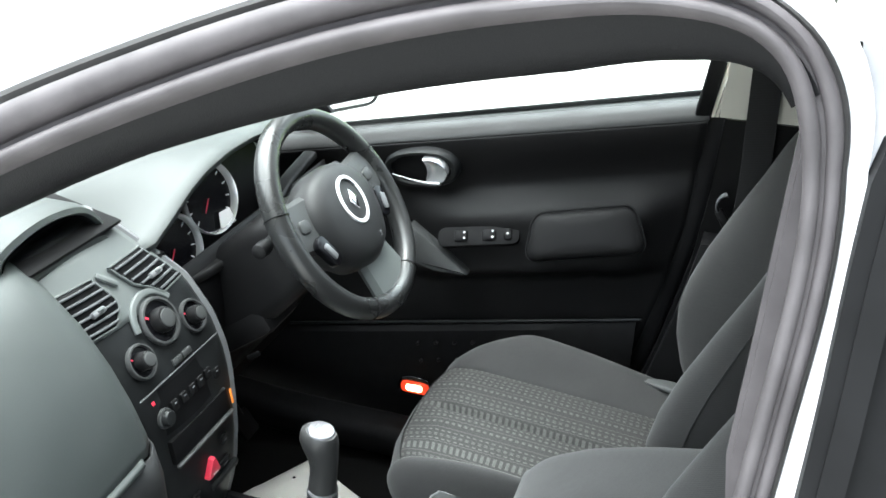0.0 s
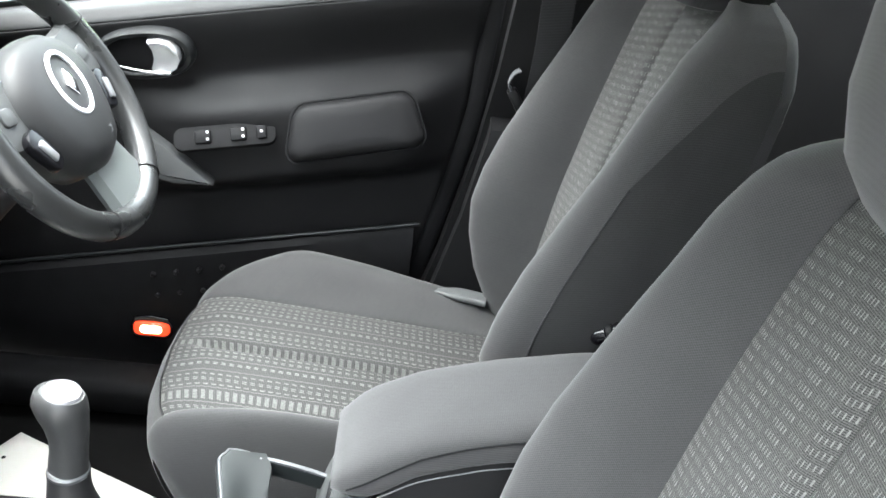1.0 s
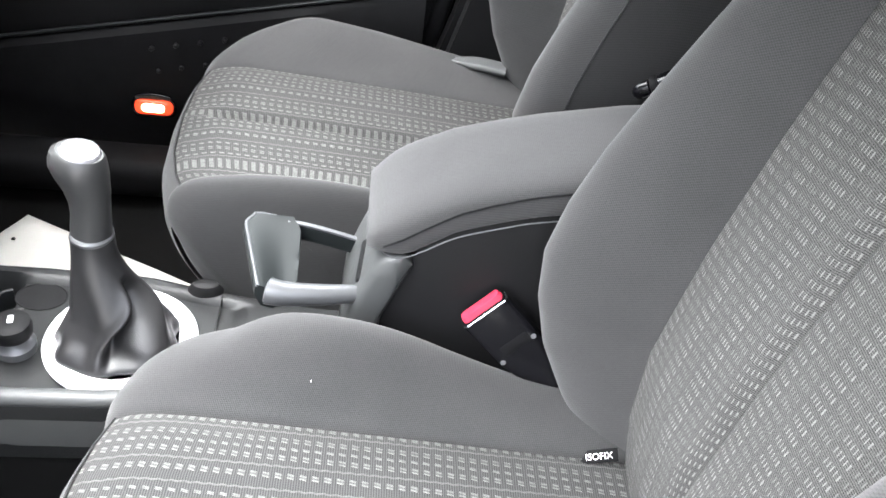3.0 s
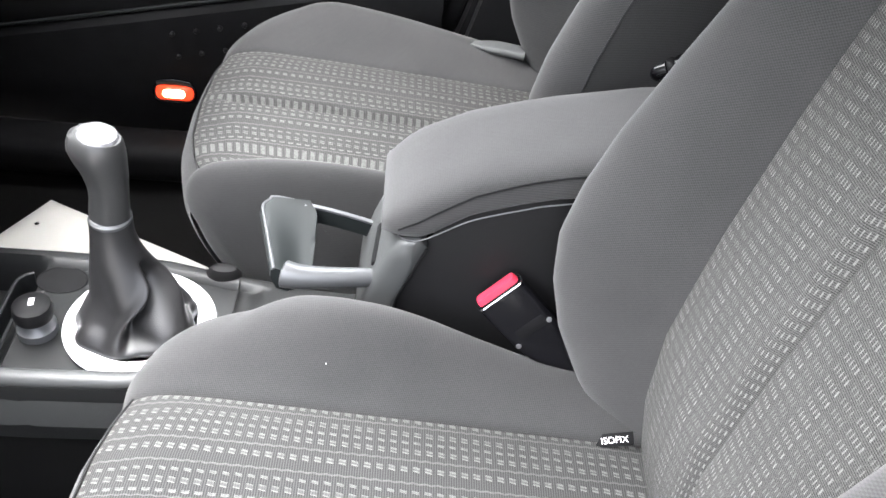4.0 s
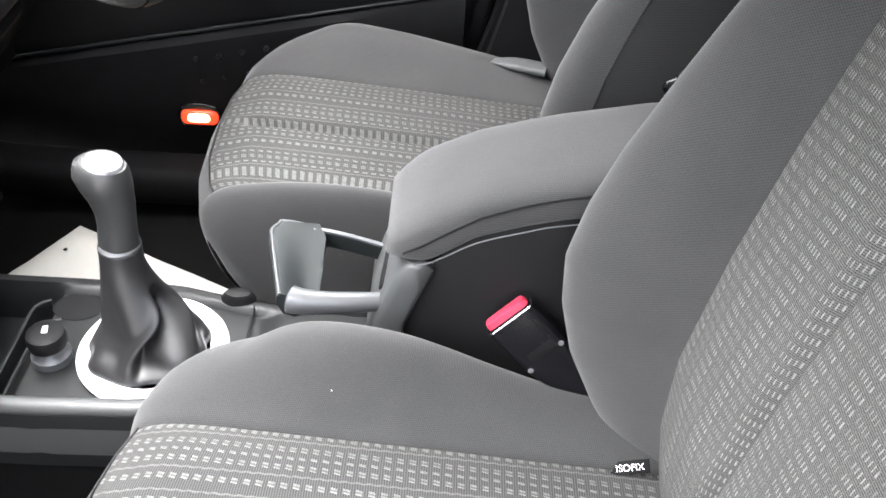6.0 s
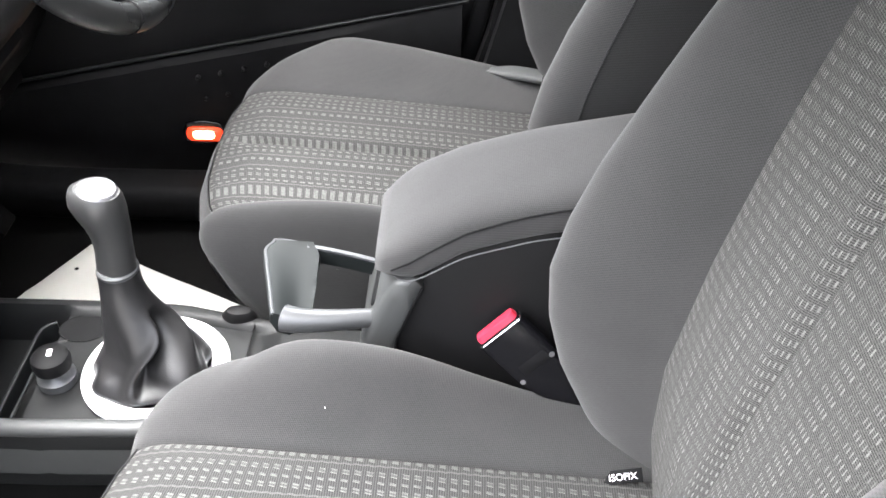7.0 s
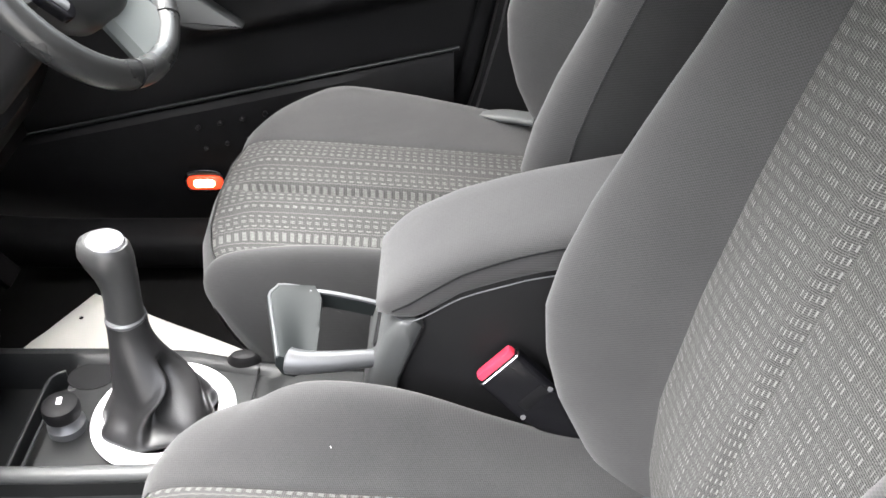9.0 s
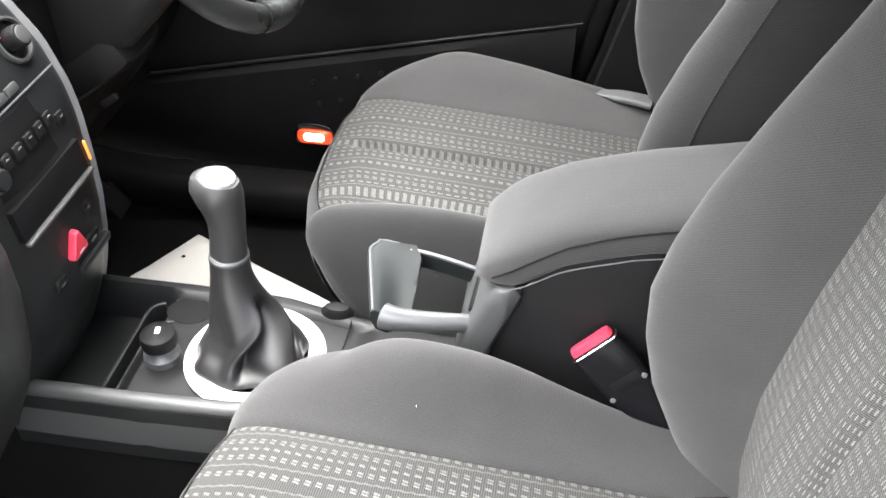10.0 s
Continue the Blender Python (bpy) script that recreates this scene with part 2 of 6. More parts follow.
HANDLE = plain("satin_chrome", (0.80, 0.81, 0.82), 0.22, 0.7, 0.03)

# ---- building helpers ----
def thing(name, at, label, category, group="", kind=""):
    ob = new(name)
    ob.location = at
    ob.empty_display_size = 0.05
    return tagged(ob, label, category, group, kind)


def finish(ob, parent):
    if parent is not None:
        ob.parent = parent
        ob.matrix_parent_inverse = Matrix.Translation(-parent.location) if parent.parent is None else Matrix()
    return ob


def part(name, bm, material, parent=None, label="", flat=False, soft=False):
    """Links a bmesh, in world metres, as one mesh under a thing or under one of its parts."""
    bmesh.ops.recalc_face_normals(bm, faces=bm.faces)
    mesh = bpy.data.meshes.new(name)
    bm.to_mesh(mesh)
    bm.free()
    mesh.materials.append(material)
    if not flat:
        mesh.shade_smooth()
        mesh.set_sharp_from_angle(angle=radians(120 if soft else 38))
    return tagged(finish(new(name, mesh), parent), label)


def solid(size, m, bevel=0.004, segs=2):
    """A block with rounded edges."""
    bm = bmesh.new()
    bmesh.ops.create_cube(bm, size=1)
    bmesh.ops.scale(bm, vec=size, verts=bm.verts)
    if bevel:
        bmesh.ops.bevel(bm, geom=bm.edges[:], offset=min(bevel, min(size) * 0.49), segments=segs, affect="EDGES", profile=0.5)
    bmesh.ops.transform(bm, matrix=m, verts=bm.verts)
    return bm


def curve_points(points, steps=8, closed=False):
    """A smooth (Catmull-Rom) line through points of any size."""
    p = [Vector(q) for q in points]
    n, out = len(p), []
    for i in range(n if closed else n - 1):
        a, b, c, d = ((p[(i + k) % n] for k in (-1, 0, 1, 2)) if closed else (p[max(i - 1, 0)], p[i], p[i + 1], p[min(i + 2, n - 1)]))
        for k in range(steps):
            t = k / steps
            out.append(0.5 * (2 * b + (c - a) * t + (2 * a - 5 * b + 4 * c - d) * t * t + (3 * b - 3 * c + d - a) * t ** 3))
    if not closed:
        out.append(p[-1])
    return out


def line(rows, x):
    """The smooth value at x of a table of (x, value)."""
    xs = [r[0] for r in rows]
    if x <= xs[0]:
        return rows[0][1]
    for (a, va), (b, vb) in zip(rows, rows[1:]):
        if x <= b:
            t = (x - a) / (b - a)
            return va + (vb - va) * t
    return rows[-1][1]


def loft(loops, closed=True, caps=True, bm=None, uv=None):
    """Skins rows of points. closed: each row is a ring."""
    bm = bm or bmesh.new()
    rings = [[bm.verts.new(p) for p in loop] for loop in loops]
    n = len(rings[0])
    layer = bm.loops.layers.uv.new("UVMap") if uv else None
    for i in range(len(rings) - 1):
        for j in range(n if closed else n - 1):
            k = (j + 1) % n
            f = bm.faces.new((rings[i][j], rings[i][k], rings[i + 1][k], rings[i + 1][j]))
            if layer:
                for lp, (a, b) in zip(f.loops, ((i, j), (i, k), (i + 1, k), (i + 1, j))):
                    lp[layer].uv = uv[a][b]
    if closed and caps:
        bm.faces.new(rings[0][::-1])
        bm.faces.new(rings[-1])
    return bm


def sweep(path, profile, up=(0, 0, 1), closed=False, caps=True, scale=None, bm=None):
    """Carries a flat ring of (across, above) along a line."""
    path = [Vector(p) for p in path]
    n, loops = len(path), []
    for i, p in enumerate(path):
        a, b = (path[i - 1], path[(i + 1) % n]) if closed else (path[max(i - 1, 0)], path[min(i + 1, n - 1)])
        ahead = (b - a).normalized()
        lead = Vector(up(i) if callable(up) else up)
        side = ahead.cross(lead).normalized()
        above = side.cross(ahead)
        s = scale(i / (n - 1)) if scale else 1.0
        loops.append([p + side * (u * s) + above * (v * s) for u, v in (profile(i / (n - 1)) if callable(profile) else profile)])
    if closed:
        loops.append(loops[0])
        bm = loft(loops, caps=False, bm=bm)
        bmesh.ops.remove_doubles(bm, verts=bm.verts, dist=1e-6)
        return bm
    return loft(loops, caps=caps, bm=bm)


def ring(r, n=12, rx=None):
    return [(r * math.cos(2 * math.pi * k / n), (rx or r) * math.sin(2 * math.pi * k / n)) for k in range(n)]


def rounded(w, h, r, n=4):
    """A rounded rectangle as (across, above)."""
    out = []
    for cx, cy, start in ((w / 2 - r, h / 2 - r, 0), (r - w / 2, h / 2 - r, 90), (r - w / 2, r - h / 2, 180), (w / 2 - r, r - h / 2, 270)):
        for k in range(n + 1):
            a = radians(start + 90 * k / n)
            out.append((cx + r * math.cos(a), cy + r * math.sin(a)))
    return out


def tube(points, r, n=10, steps=8, closed=False, up=(0, 0, 1), scale=None):
    return sweep(curve_points(points, steps, closed), ring(r, n), up, closed, scale=scale)


def lathe(profile, m, n=32):
    """Turns (radius, height) round the z axis of m."""
    bm = loft([[(r * math.cos(2 * math.pi * k / n), r * math.sin(2 * math.pi * k / n), z) for k in range(n)] for r, z in profile])
    bmesh.ops.transform(bm, matrix=m, verts=bm.verts)
    return bm


def plate(outline, m, thick, bevel=0.0015):
    """A flat outline (x, y) of some thickness, lying in the plane of m, its face at m's z = 0."""
    bm = bmesh.new()
    f = bm.faces.new([bm.verts.new((x, y, 0)) for x, y in outline])
    made = bmesh.ops.extrude_face_region(bm, geom=[f])
    bmesh.ops.translate(bm, vec=(0, 0, -thick), verts=[v for v in made["geom"] if isinstance(v, bmesh.types.BMVert)])
    if bevel:
        rim = [e for e in bm.edges if all(abs(v.co.z) < 1e-7 for v in e.verts)]
        bmesh.ops.bevel(bm, geom=rim, offset=bevel, segments=2, affect="EDGES", profile=0.5)
    bmesh.ops.transform(bm, matrix=m, verts=bm.verts)
    return bm


def facing(at, out, up=(0, 0, 1)):
    """A pose at a place whose z points out, and whose y is as near up as can be."""
    z = Vector(out).normalized()
    x = Vector(up).cross(z).normalized()
    m = Matrix((x, z.cross(x), z)).transposed().to_4x4()
    m.translation = at
    return m


def writing(text, m, size, material, parent, label):
    c = bpy.data.curves.new("lettering", "FONT")
    c.body, c.size, c.extrude, c.align_x, c.align_y = text, size, 0.0002, "CENTER", "CENTER"
    tmp = bpy.data.objects.new("lettering", c)
    mesh = bpy.data.meshes.new_from_object(tmp)
    bpy.data.objects.remove(tmp)
    mesh.transform(m)
    mesh.materials.append(material)
    return tagged(finish(new("lettering", mesh), parent), label)


def thicken(ob, metres):
    m = ob.modifiers.new("thickness", "SOLIDIFY")
    m.thickness, m.offset = metres, 0.0


def smooth(a, b, x):
    t = min(1.0, max(0.0, (x - a) / (b - a)))
    return t * t * (3 - 2 * t)


# ---- ground and distance ----
SLOPE = pose(0, 0, 0.02)
bm = bmesh.new()
bmesh.ops.create_grid(bm, x_segments=40, y_segments=40, size=400)
bmesh.ops.transform(bm, matrix=SLOPE, verts=bm.verts)
tagged(part("ground", bm, CONCRETE), "grey concrete forecourt under the parked car", "ground", kind="structure")
bm = bmesh.new()
rows = []
for i in range(41):
    a = radians(-32 + 189 * i / 40)
    rows.append([SLOPE @ Vector((r * math.cos(a), r * math.sin(a), h + (0.4 * noise.noise((i * 0.7, r, 0)) if h > 0 else 0))) for r, h in ((13, -0.02), (14, 0.8), (16, 2.0), (20, 3.2), (30, 3.6))])
bm = loft(rows, closed=False)
tagged(part("grass_bank", bm, GRASS), "green grass bank beyond the forecourt", "grass", kind="structure")

# ---- car shell ----
LEAN = 0.27


def side_y(z):
    """How far out the door openings lie at a height: the sides lean inwards above the belt line."""
    return 0.68 - LEAN * max(0.0, z - 0.8)


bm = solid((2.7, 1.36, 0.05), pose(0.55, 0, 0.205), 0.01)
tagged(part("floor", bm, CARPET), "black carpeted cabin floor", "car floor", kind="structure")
bm = solid((0.06, 1.36, 0.78), pose(-0.86, 0, 0.60), 0.01)
tagged(part("wall_front", bm, BLACK), "black bulkhead behind the dashboard", "bulkhead", kind="structure")
bm = solid((0.06, 1.36, 0.95), pose(1.88, 0, 0.69), 0.01)
tagged(part("wall_rear", bm, DASH_DARK), "dark grey trim behind the rear bench", "car wall", kind="structure")

ROOF_X = [(-0.10, 1.315), (0.05, 1.375), (0.20, 1.425), (0.35, 1.463), (0.50, 1.485), (0.8, 1.50), (1.2, 1.49), (1.6, 1.44), (1.9, 1.36)]


def roof_sheet(drop, half):
    bm = bmesh.new()
    rows = []
    for x in [0.06 + 1.84 * k / 40 for k in range(41)]:
        z = line(ROOF_X, x) - drop
        rows.append([(x, half * v, z + 0.035 * (1 - v * v)) for v in [-1 + k / 8 for k in range(17)]])
    return loft(rows, closed=False, bm=bm)


bm = roof_sheet(-0.052, 0.475)
made = part("roof", bm, PAINT)
tagged(made, "white painted car roof", "car roof", kind="structure")
thicken(made, 0.004)
bm = roof_sheet(-0.015, 0.455)
made = part("ceiling", bm, CREAM)
tagged(made, "pale cloth headlining inside the roof", "headlining", kind="structure")
thicken(made, 0.004)

# The line of the front door openings, from the foot of the windscreen over the top and down the middle pillar.
OPENING = [(-0.62, -0.625, 1.00), (-0.42, -0.605, 1.10), (-0.20, -0.575, 1.205), (0.00, -0.542, 1.310), (0.13, -0.525, 1.373), (0.28, -0.51, 1.432), (0.41, -0.501, 1.464),
           (0.475, -0.499, 1.472), (0.512, -0.501, 1.464), (0.532, -0.507, 1.444), (0.541, -0.515, 1.412), (0.543, -0.528, 1.363), (0.538, -0.547, 1.295),
           (0.525, -0.585, 1.15), (0.505, -0.63, 0.985), (0.475, -0.675, 0.80), (0.42, -0.685, 0.60), (0.33, -0.685, 0.42)]


def opening(mirror):
    return curve_points([(x, y * mirror, z) for x, y, z in OPENING], 6)


def outward(path, mirror):
    """At each point of the opening, the way out of the car, square to its side."""
    return lambda i: (0, -mirror * math.cos(math.atan(LEAN)), math.sin(math.atan(LEAN)))


path = opening(1)
up = outward(path, 1)


def wide(t):
    """The seal is broad along the roof and narrow down the middle pillar."""
    return line([(0.0, 1.75), (0.33, 1.70), (0.44, 1.15), (0.50, 0.90), (0.58, 0.64), (1.0, 0.60)], t)


seal = thing("door_seal", path[60], "black double-lipped rubber seal round the open passenger door opening", "door seal")
# each strip as (away from the hole, out of the car); the black trim runs out where the roof turns down into the pillar
def strip(points):
    def at(t):
        inner = 0.0115 * smooth(0.56, 0.44, t)
        broad = line([(0.0, 2.0), (0.20, 1.95), (0.294, 1.5), (0.353, 1.25), (0.43, 1.0), (1.0, 1.0)], t)
        return [(-(inner + (u if u < 0.016 else 0.016 + (u - 0.016) * broad) * (0.031 - inner) / 0.031), v) for u, v in points]
    return at


def trim_edge(t):
    """The black trim inside the seal hangs lowest at the middle of the roof."""
    hang = line([(0.0, 0.0), (0.235, 0.0), (0.294, 0.0040), (0.353, 0.0062), (0.412, 0.0045), (0.471, 0.0), (1.0, 0.0)], t * 53 / 102)
    return [(-u, v) for u, v in [(0.001 - hang, -0.024), (-hang, -0.014), (0.001 - hang * 0.9, -0.010), (0.004 - hang * 0.5, -0.005), (0.008, -0.001), (0.012, 0.001), (0.017, 0.004), (0.017, -0.024)]]


bulb = [(0.006 + 0.0068 * math.cos(a), -0.001 + 0.0105 * math.sin(a)) for a in [math.radians(-60 + 300 * k / 17) for k in range(18)]]
part("bulb_lip", sweep(path, strip(bulb), up, scale=wide), RUBBER, seal, "soft rounded inner lip")
part("groove", sweep(path, strip([(0.010, -0.008), (0.018, -0.006), (0.018, 0.0015), (0.014, 0.0005), (0.010, 0.0015)]), up, scale=wide), RUBBER, seal)
part("outer_lip", sweep(path, strip([(0.0155, -0.006), (0.027, -0.006), (0.0278, 0.000), (0.0272, 0.003), (0.0255, 0.0055), (0.0235, 0.0068), (0.0215, 0.0072), (0.0190, 0.0064), (0.0170, 0.0045), (0.0158, 0.001)]), up, scale=wide), RUBBER, seal)
part("edge_lip", sweep(path, strip([(0.0262, -0.008), (0.0315, -0.008), (0.0320, -0.001), (0.0312, 0.0012), (0.0295, 0.0022), (0.0275, 0.0012)]), up, scale=wide), RUBBER_EDGE, seal, "dark thin outer lip")
part("inner_trim", sweep(path[: 54], trim_edge, up, scale=lambda t: wide(t * 53 / 102)), BLACK, seal, "black trim edge inside the seal")
body = [(-u, v) for u, v in [(0.029, -0.014), (0.031, -0.006), (0.036, -0.003), (0.047, -0.003), (0.047, -0.016)]]
tagged(part("body_side", sweep(path, body, up, scale=wide), PAINT), "white painted steel round the passenger door opening", "car body", kind="structure")
rail = curve_points([(x, -y + 0.01, z + 0.004) for x, y, z in OPENING[:10]], 5)
tagged(part("roof_rail_trim", sweep(rail, rounded(0.05, 0.05, 0.02), (0, 1, 0.3)), BLACK), "black trim along the driver side roof rail and screen pillar", "trim", kind="structure")
bm = loft([[(-0.62, 0.765, z), (0.46, 0.765, z), (0.46, 0.80, z), (-0.62, 0.80, z)] for z in (0.24, 0.60, 0.92)])
tagged(part("body_side_driver", bm, PAINT), "white painted outer skin of the closed driver side", "car body", kind="structure")
bm = loft([[(0.465, 0.765, z), (1.9, 0.765, z), (1.9, 0.80, z), (0.465, 0.80, z)] for z in (0.24, 0.60, 1.10)])
tagged(part("body_side_rear", bm, PAINT), "white painted outer skin of the rear driver side", "car body", kind="structure")

def door_rear(z):
    return line([(0.36, 0.30), (0.548, 0.362), (0.722, 0.405), (0.859, 0.430), (1.047, 0.443), (1.2, 0.452)], z)


for mirror, side in ((1, "passenger"), (-1, "driver")):
    # middle pillar: inner trim with a dark lower and a cream upper half
    def pillar(z, front, back, inset):
        y = -mirror * (side_y(z) - inset - (0.017 if mirror == 1 else 0.0))
        thick = 0.005 if mirror == 1 else 0.035
        return [(front, y, z), (back, y, z), (back, y - mirror * thick, z), (front, y - mirror * thick, z)]
    low = [(0.26, 0.385, 0.56), (0.45, 0.430, 0.58), (0.60, 0.457, 0.60), (0.80, 0.517, 0.62), (0.95, 0.540, 0.63), (1.105, 0.552, 0.64)]
    high = [(1.109, 0.552, 0.64), (1.20, 0.534, 0.645), (1.25, 0.527, 0.647), (1.32, 0.531, 0.65), (1.44, 0.537, 0.66)]
    if mirror == -1:
        low = [(z, door_rear(z) + 0.030, b) for z, f, b in low]
        high = [(z, door_rear(z) + 0.018, b) for z, f, b in high]
    if mirror == 1:
        low, high = [(z, f, f + 0.035) for z, f, b in low], [(z, f, f + 0.035) for z, f, b in high]
    trim = thing("pillar_trim", (0.55, -mirror * 0.6, 0.26), f"{side} side middle pillar trim, charcoal below and " + ("dark rubber above" if mirror == 1 else "cream above"), "pillar trim")
    part("lower_trim", loft([pillar(z, f, b, 0.012) for z, f, b in low]), DASH_DARK, trim)
    part("upper_trim", loft([pillar(z, f, b, 0.016) for z, f, b in high]), RUBBER if mirror == 1 else CREAM, trim, "dark rubber upper cover" if mirror == 1 else "cream upper cover")
    if mirror == -1:
        cover = [(0.27, 0.600, 0.50), (0.50, 0.603, 0.55), (0.70, 0.606, 0.60), (0.845, 0.607, 0.62), (0.862, 0.612, 0.62), (0.872, 0.640, 0.62)]
        part("lower_cover", loft([[(door_rear(z) + 0.034, y, z), (b, y, z), (b, y + 0.03, z), (door_rear(z) + 0.034, y + 0.03, z)] for z, y, b in cover]), DASH_DARK, trim, "bulging lower cover with a ledge")
    if mirror == 1:
        flange = [[(f + 0.003, -(side_y(z) - 0.0245), z), (f + 0.026, -(side_y(z) - 0.0245), z), (f + 0.026, -(side_y(z) - 0.0275), z), (f + 0.003, -(side_y(z) - 0.0275), z)] for z, f, b in low[:-1] + high]
        part("seal_flange", loft(flange), RUBBER, trim, "black rubber flange along the trim")
        outer = thing("rear_door", (0.9, -0.72, 0.3), "closed rear passenger door with a black window frame", "car door")
        frame_rows = [[(x0, -side_y(z) - 0.012, z), (x1, -side_y(z) - 0.016, z), (x1, -side_y(z) + 0.02, z), (x0, -side_y(z) + 0.02, z)] for z, x0, x1 in ((0.90, 0.530, 0.64), (1.10, 0.556, 0.655), (1.30, 0.5665, 0.665), (1.38, 0.569, 0.668), (1.42, 0.571, 0.668), (1.437, 0.575, 0.668), (1.446, 0.583, 0.668))]
        part("window_frame", loft(frame_rows), RUBBER_DARK, outer, "black window frame tape")
        trim_rows = [[(x0 - 0.006, -side_y(z) - 0.014, z), (x0 + 0.006, -side_y(z) - 0.020, z), (x0 + 0.006, -side_y(z), z), (x0 - 0.006, -side_y(z), z)] for z, x0 in ((0.90, 0.543), (1.10, 0.569), (1.30, 0.581), (1.38, 0.584), (1.44, 0.588))]
        part("frame_edge", loft(trim_rows), RUBBER_DARK, outer)
        part("door_skin", solid((0.95, 0.06, 0.60), pose(1.09, -0.70, 0.60), 0.02), PAINT, outer)
        part("window_pane", loft([[(0.645, -side_y(z), z), (1.5, -side_y(z), z), (1.5, -side_y(z) + 0.004, z), (0.645, -side_y(z) + 0.004, z)] for z in (0.9, 1.15, 1.40)]), RUBBER_DARK, outer, "dark tinted rear glass")

rows = [[(x, -0.511 - 0.020 * smooth(0.56, 0.60, x), line(ROOF_X, x) - 0.072 * smooth(0.56, 0.59, x)), (x, -0.509, line(ROOF_X, x) + 0.005), (x, -0.498, line(ROOF_X, x) + 0.036), (x, -0.47, line(ROOF_X, x) + 0.052)] for x in [0.5415 + 1.35 * k / 60 for k in range(61)]]
made = part("roof_edge", loft(rows, closed=False), PAINT)
tagged(made, "white painted roof edge above the rear door", "car body", kind="structure")
thicken(made, 0.004)

rows = [[(x0, -side_y(z) + 0.008, z), (0.66, -side_y(z) + 0.008, z), (0.66, -side_y(z) + 0.013, z), (x0, -side_y(z) + 0.013, z)] for z, x0 in ((1.345, 0.5785), (1.38, 0.574), (1.42, 0.567), (1.45, 0.561), (1.50, 0.556))]
tagged(part("pillar_skin", loft(rows), PAINT), "white painted top of the middle pillar", "car body", kind="structure")

# windscreen and the far screens
screen = thing("windscreen", (-0.8, 0, 0.93), "clear raked windscreen", "windscreen", kind="structure")
rows = [[(x - 0.06 * (v * v), 0.60 * v * w, z) for v in [-1 + k / 6 for k in range(13)]] for x, z, w in ((-0.78, 0.93, 1.06), (-0.55, 1.06, 1.02), (-0.30, 1.205, 0.95), (-0.08, 1.325, 0.88), (0.08, 1.405, 0.82))]
made = part("pane", loft(rows, closed=False), GLASS, screen)
made.visible_shadow = False
header = [(0.18, 1.40), (0.06, 1.365), (0.04, 1.385), (0.14, 1.43)]
part("header", loft([[(x, y, z + 0.03 * (1 - (y / 0.5) ** 2)) for x, z in header] for y in [-0.44 + 0.88 * k / 12 for k in range(13)]]), DASH_DARK, screen, "dark upper screen edge")

# ---- driver door ----
door = thing("driver_door", (0.0, 0.72, 0.36), "closed driver door with charcoal trim, chrome handle and window switches", "car door")


def belt(x):
    return 1.000 + 0.205 * (x + 0.026)


def door_face(x, z):
    """Depth of the door trim's surface."""
    b = belt(x)
    top = max(0.0, b - z)
    y = 0.712
    if top < 0.028:
        y += 0.046 * (1 - math.sqrt(1 - ((0.028 - top) / 0.028) ** 2))
    waist = 0.80 + 0.20 * x
    shelf = smooth(waist + 0.075, waist + 0.005, z) * smooth(waist - 0.142, waist - 0.098, z)
    y -= 0.046 * shelf * smooth(-0.20, 0.02, x) * smooth(door_rear(z) + 0.02, door_rear(z) - 0.10, x)
    y -= 0.030 * smooth(0.138, 0.028, top)
    return y


rows, nx, nz = [], 70, 96
for j in range(nz + 1):
    row = []
    for i in range(nx + 1):
        s = i / nx
        up_it = 1 - (1 - j / nz) ** 1.8
        z0 = 0.30 + (belt(-0.6 + 1.04 * s) - 0.30) * up_it
        x = -0.60 + (door_rear(z0) + 0.60) * s
        z = 0.30 + (belt(x) - 0.30) * up_it
        row.append((x, door_face(x, z), z))
    rows.append(row)
split = next(j for j in range(nz + 1) if 1 - (1 - j / nz) ** 1.8 > 0.962)
made = part("trim_panel", loft(rows[:split + 1], closed=False), DASH_DARK, door, "charcoal moulded door trim")
thicken(made, 0.004)
made = part("top_roll", loft(rows[split:], closed=False), HUB, door, "grey rolled upper edge of the door trim")
thicken(made, 0.004)
ledge = [(x, 0.752, belt(x) - 0.004) for x in [-0.55 + 0.99 * k / 20 for k in range(21)]]
part("window_ledge", sweep(ledge, rounded(0.03, 0.008, 0.003), (0, 0, 1)), HUB, door, "charcoal ledge under the window")
part("weather_strip", sweep([(x, 0.762, z + 0.008) for x, _, z in ledge], rounded(0.008, 0.012, 0.003), (0, 0, 1)), RUBBER_DARK, door)
edge = [(door_rear(z) + 0.012, 0.715, z) for z in [0.32 + 0.80 * k / 20 for k in range(21)]]
part("rear_edge", sweep(edge, rounded(0.03, 0.03, 0.01), (0, 1, 0)), RUBBER_DARK, door, "black rubber door edge")
back = [[(door_rear(z) - 0.03, 0.758, z), (door_rear(z) + 0.12, 0.758, z), (door_rear(z) + 0.12, 0.745, z), (door_rear(z) - 0.03, 0.745, z)] for z in (0.30, 0.60, 0.80, 1.0, 1.09)]
part("shut_panel", loft(back), BLACK, door, "black shut face behind the door edge")
frame_line = [(0.432, 0.70, 1.075), (0.448, 0.66, 1.18), (0.464, 0.62, 1.32), (0.476, 0.58, 1.43)]
part("window_frame", sweep(curve_points(frame_line, 4), rounded(0.028, 0.03, 0.006), (0, 1, 0.27)), BLACK, door, "black rear window frame")
for k, radius in enumerate((0.0035, 0.0028)):
    part("frame_lip", sweep([(x + 0.018 + 0.007 * k, y - 0.006, z) for x, y, z in curve_points(frame_line, 4)], ring(radius, 8), (0, 1, 0.27)), CREAM, door, "cream ribbed lip beside the window frame")
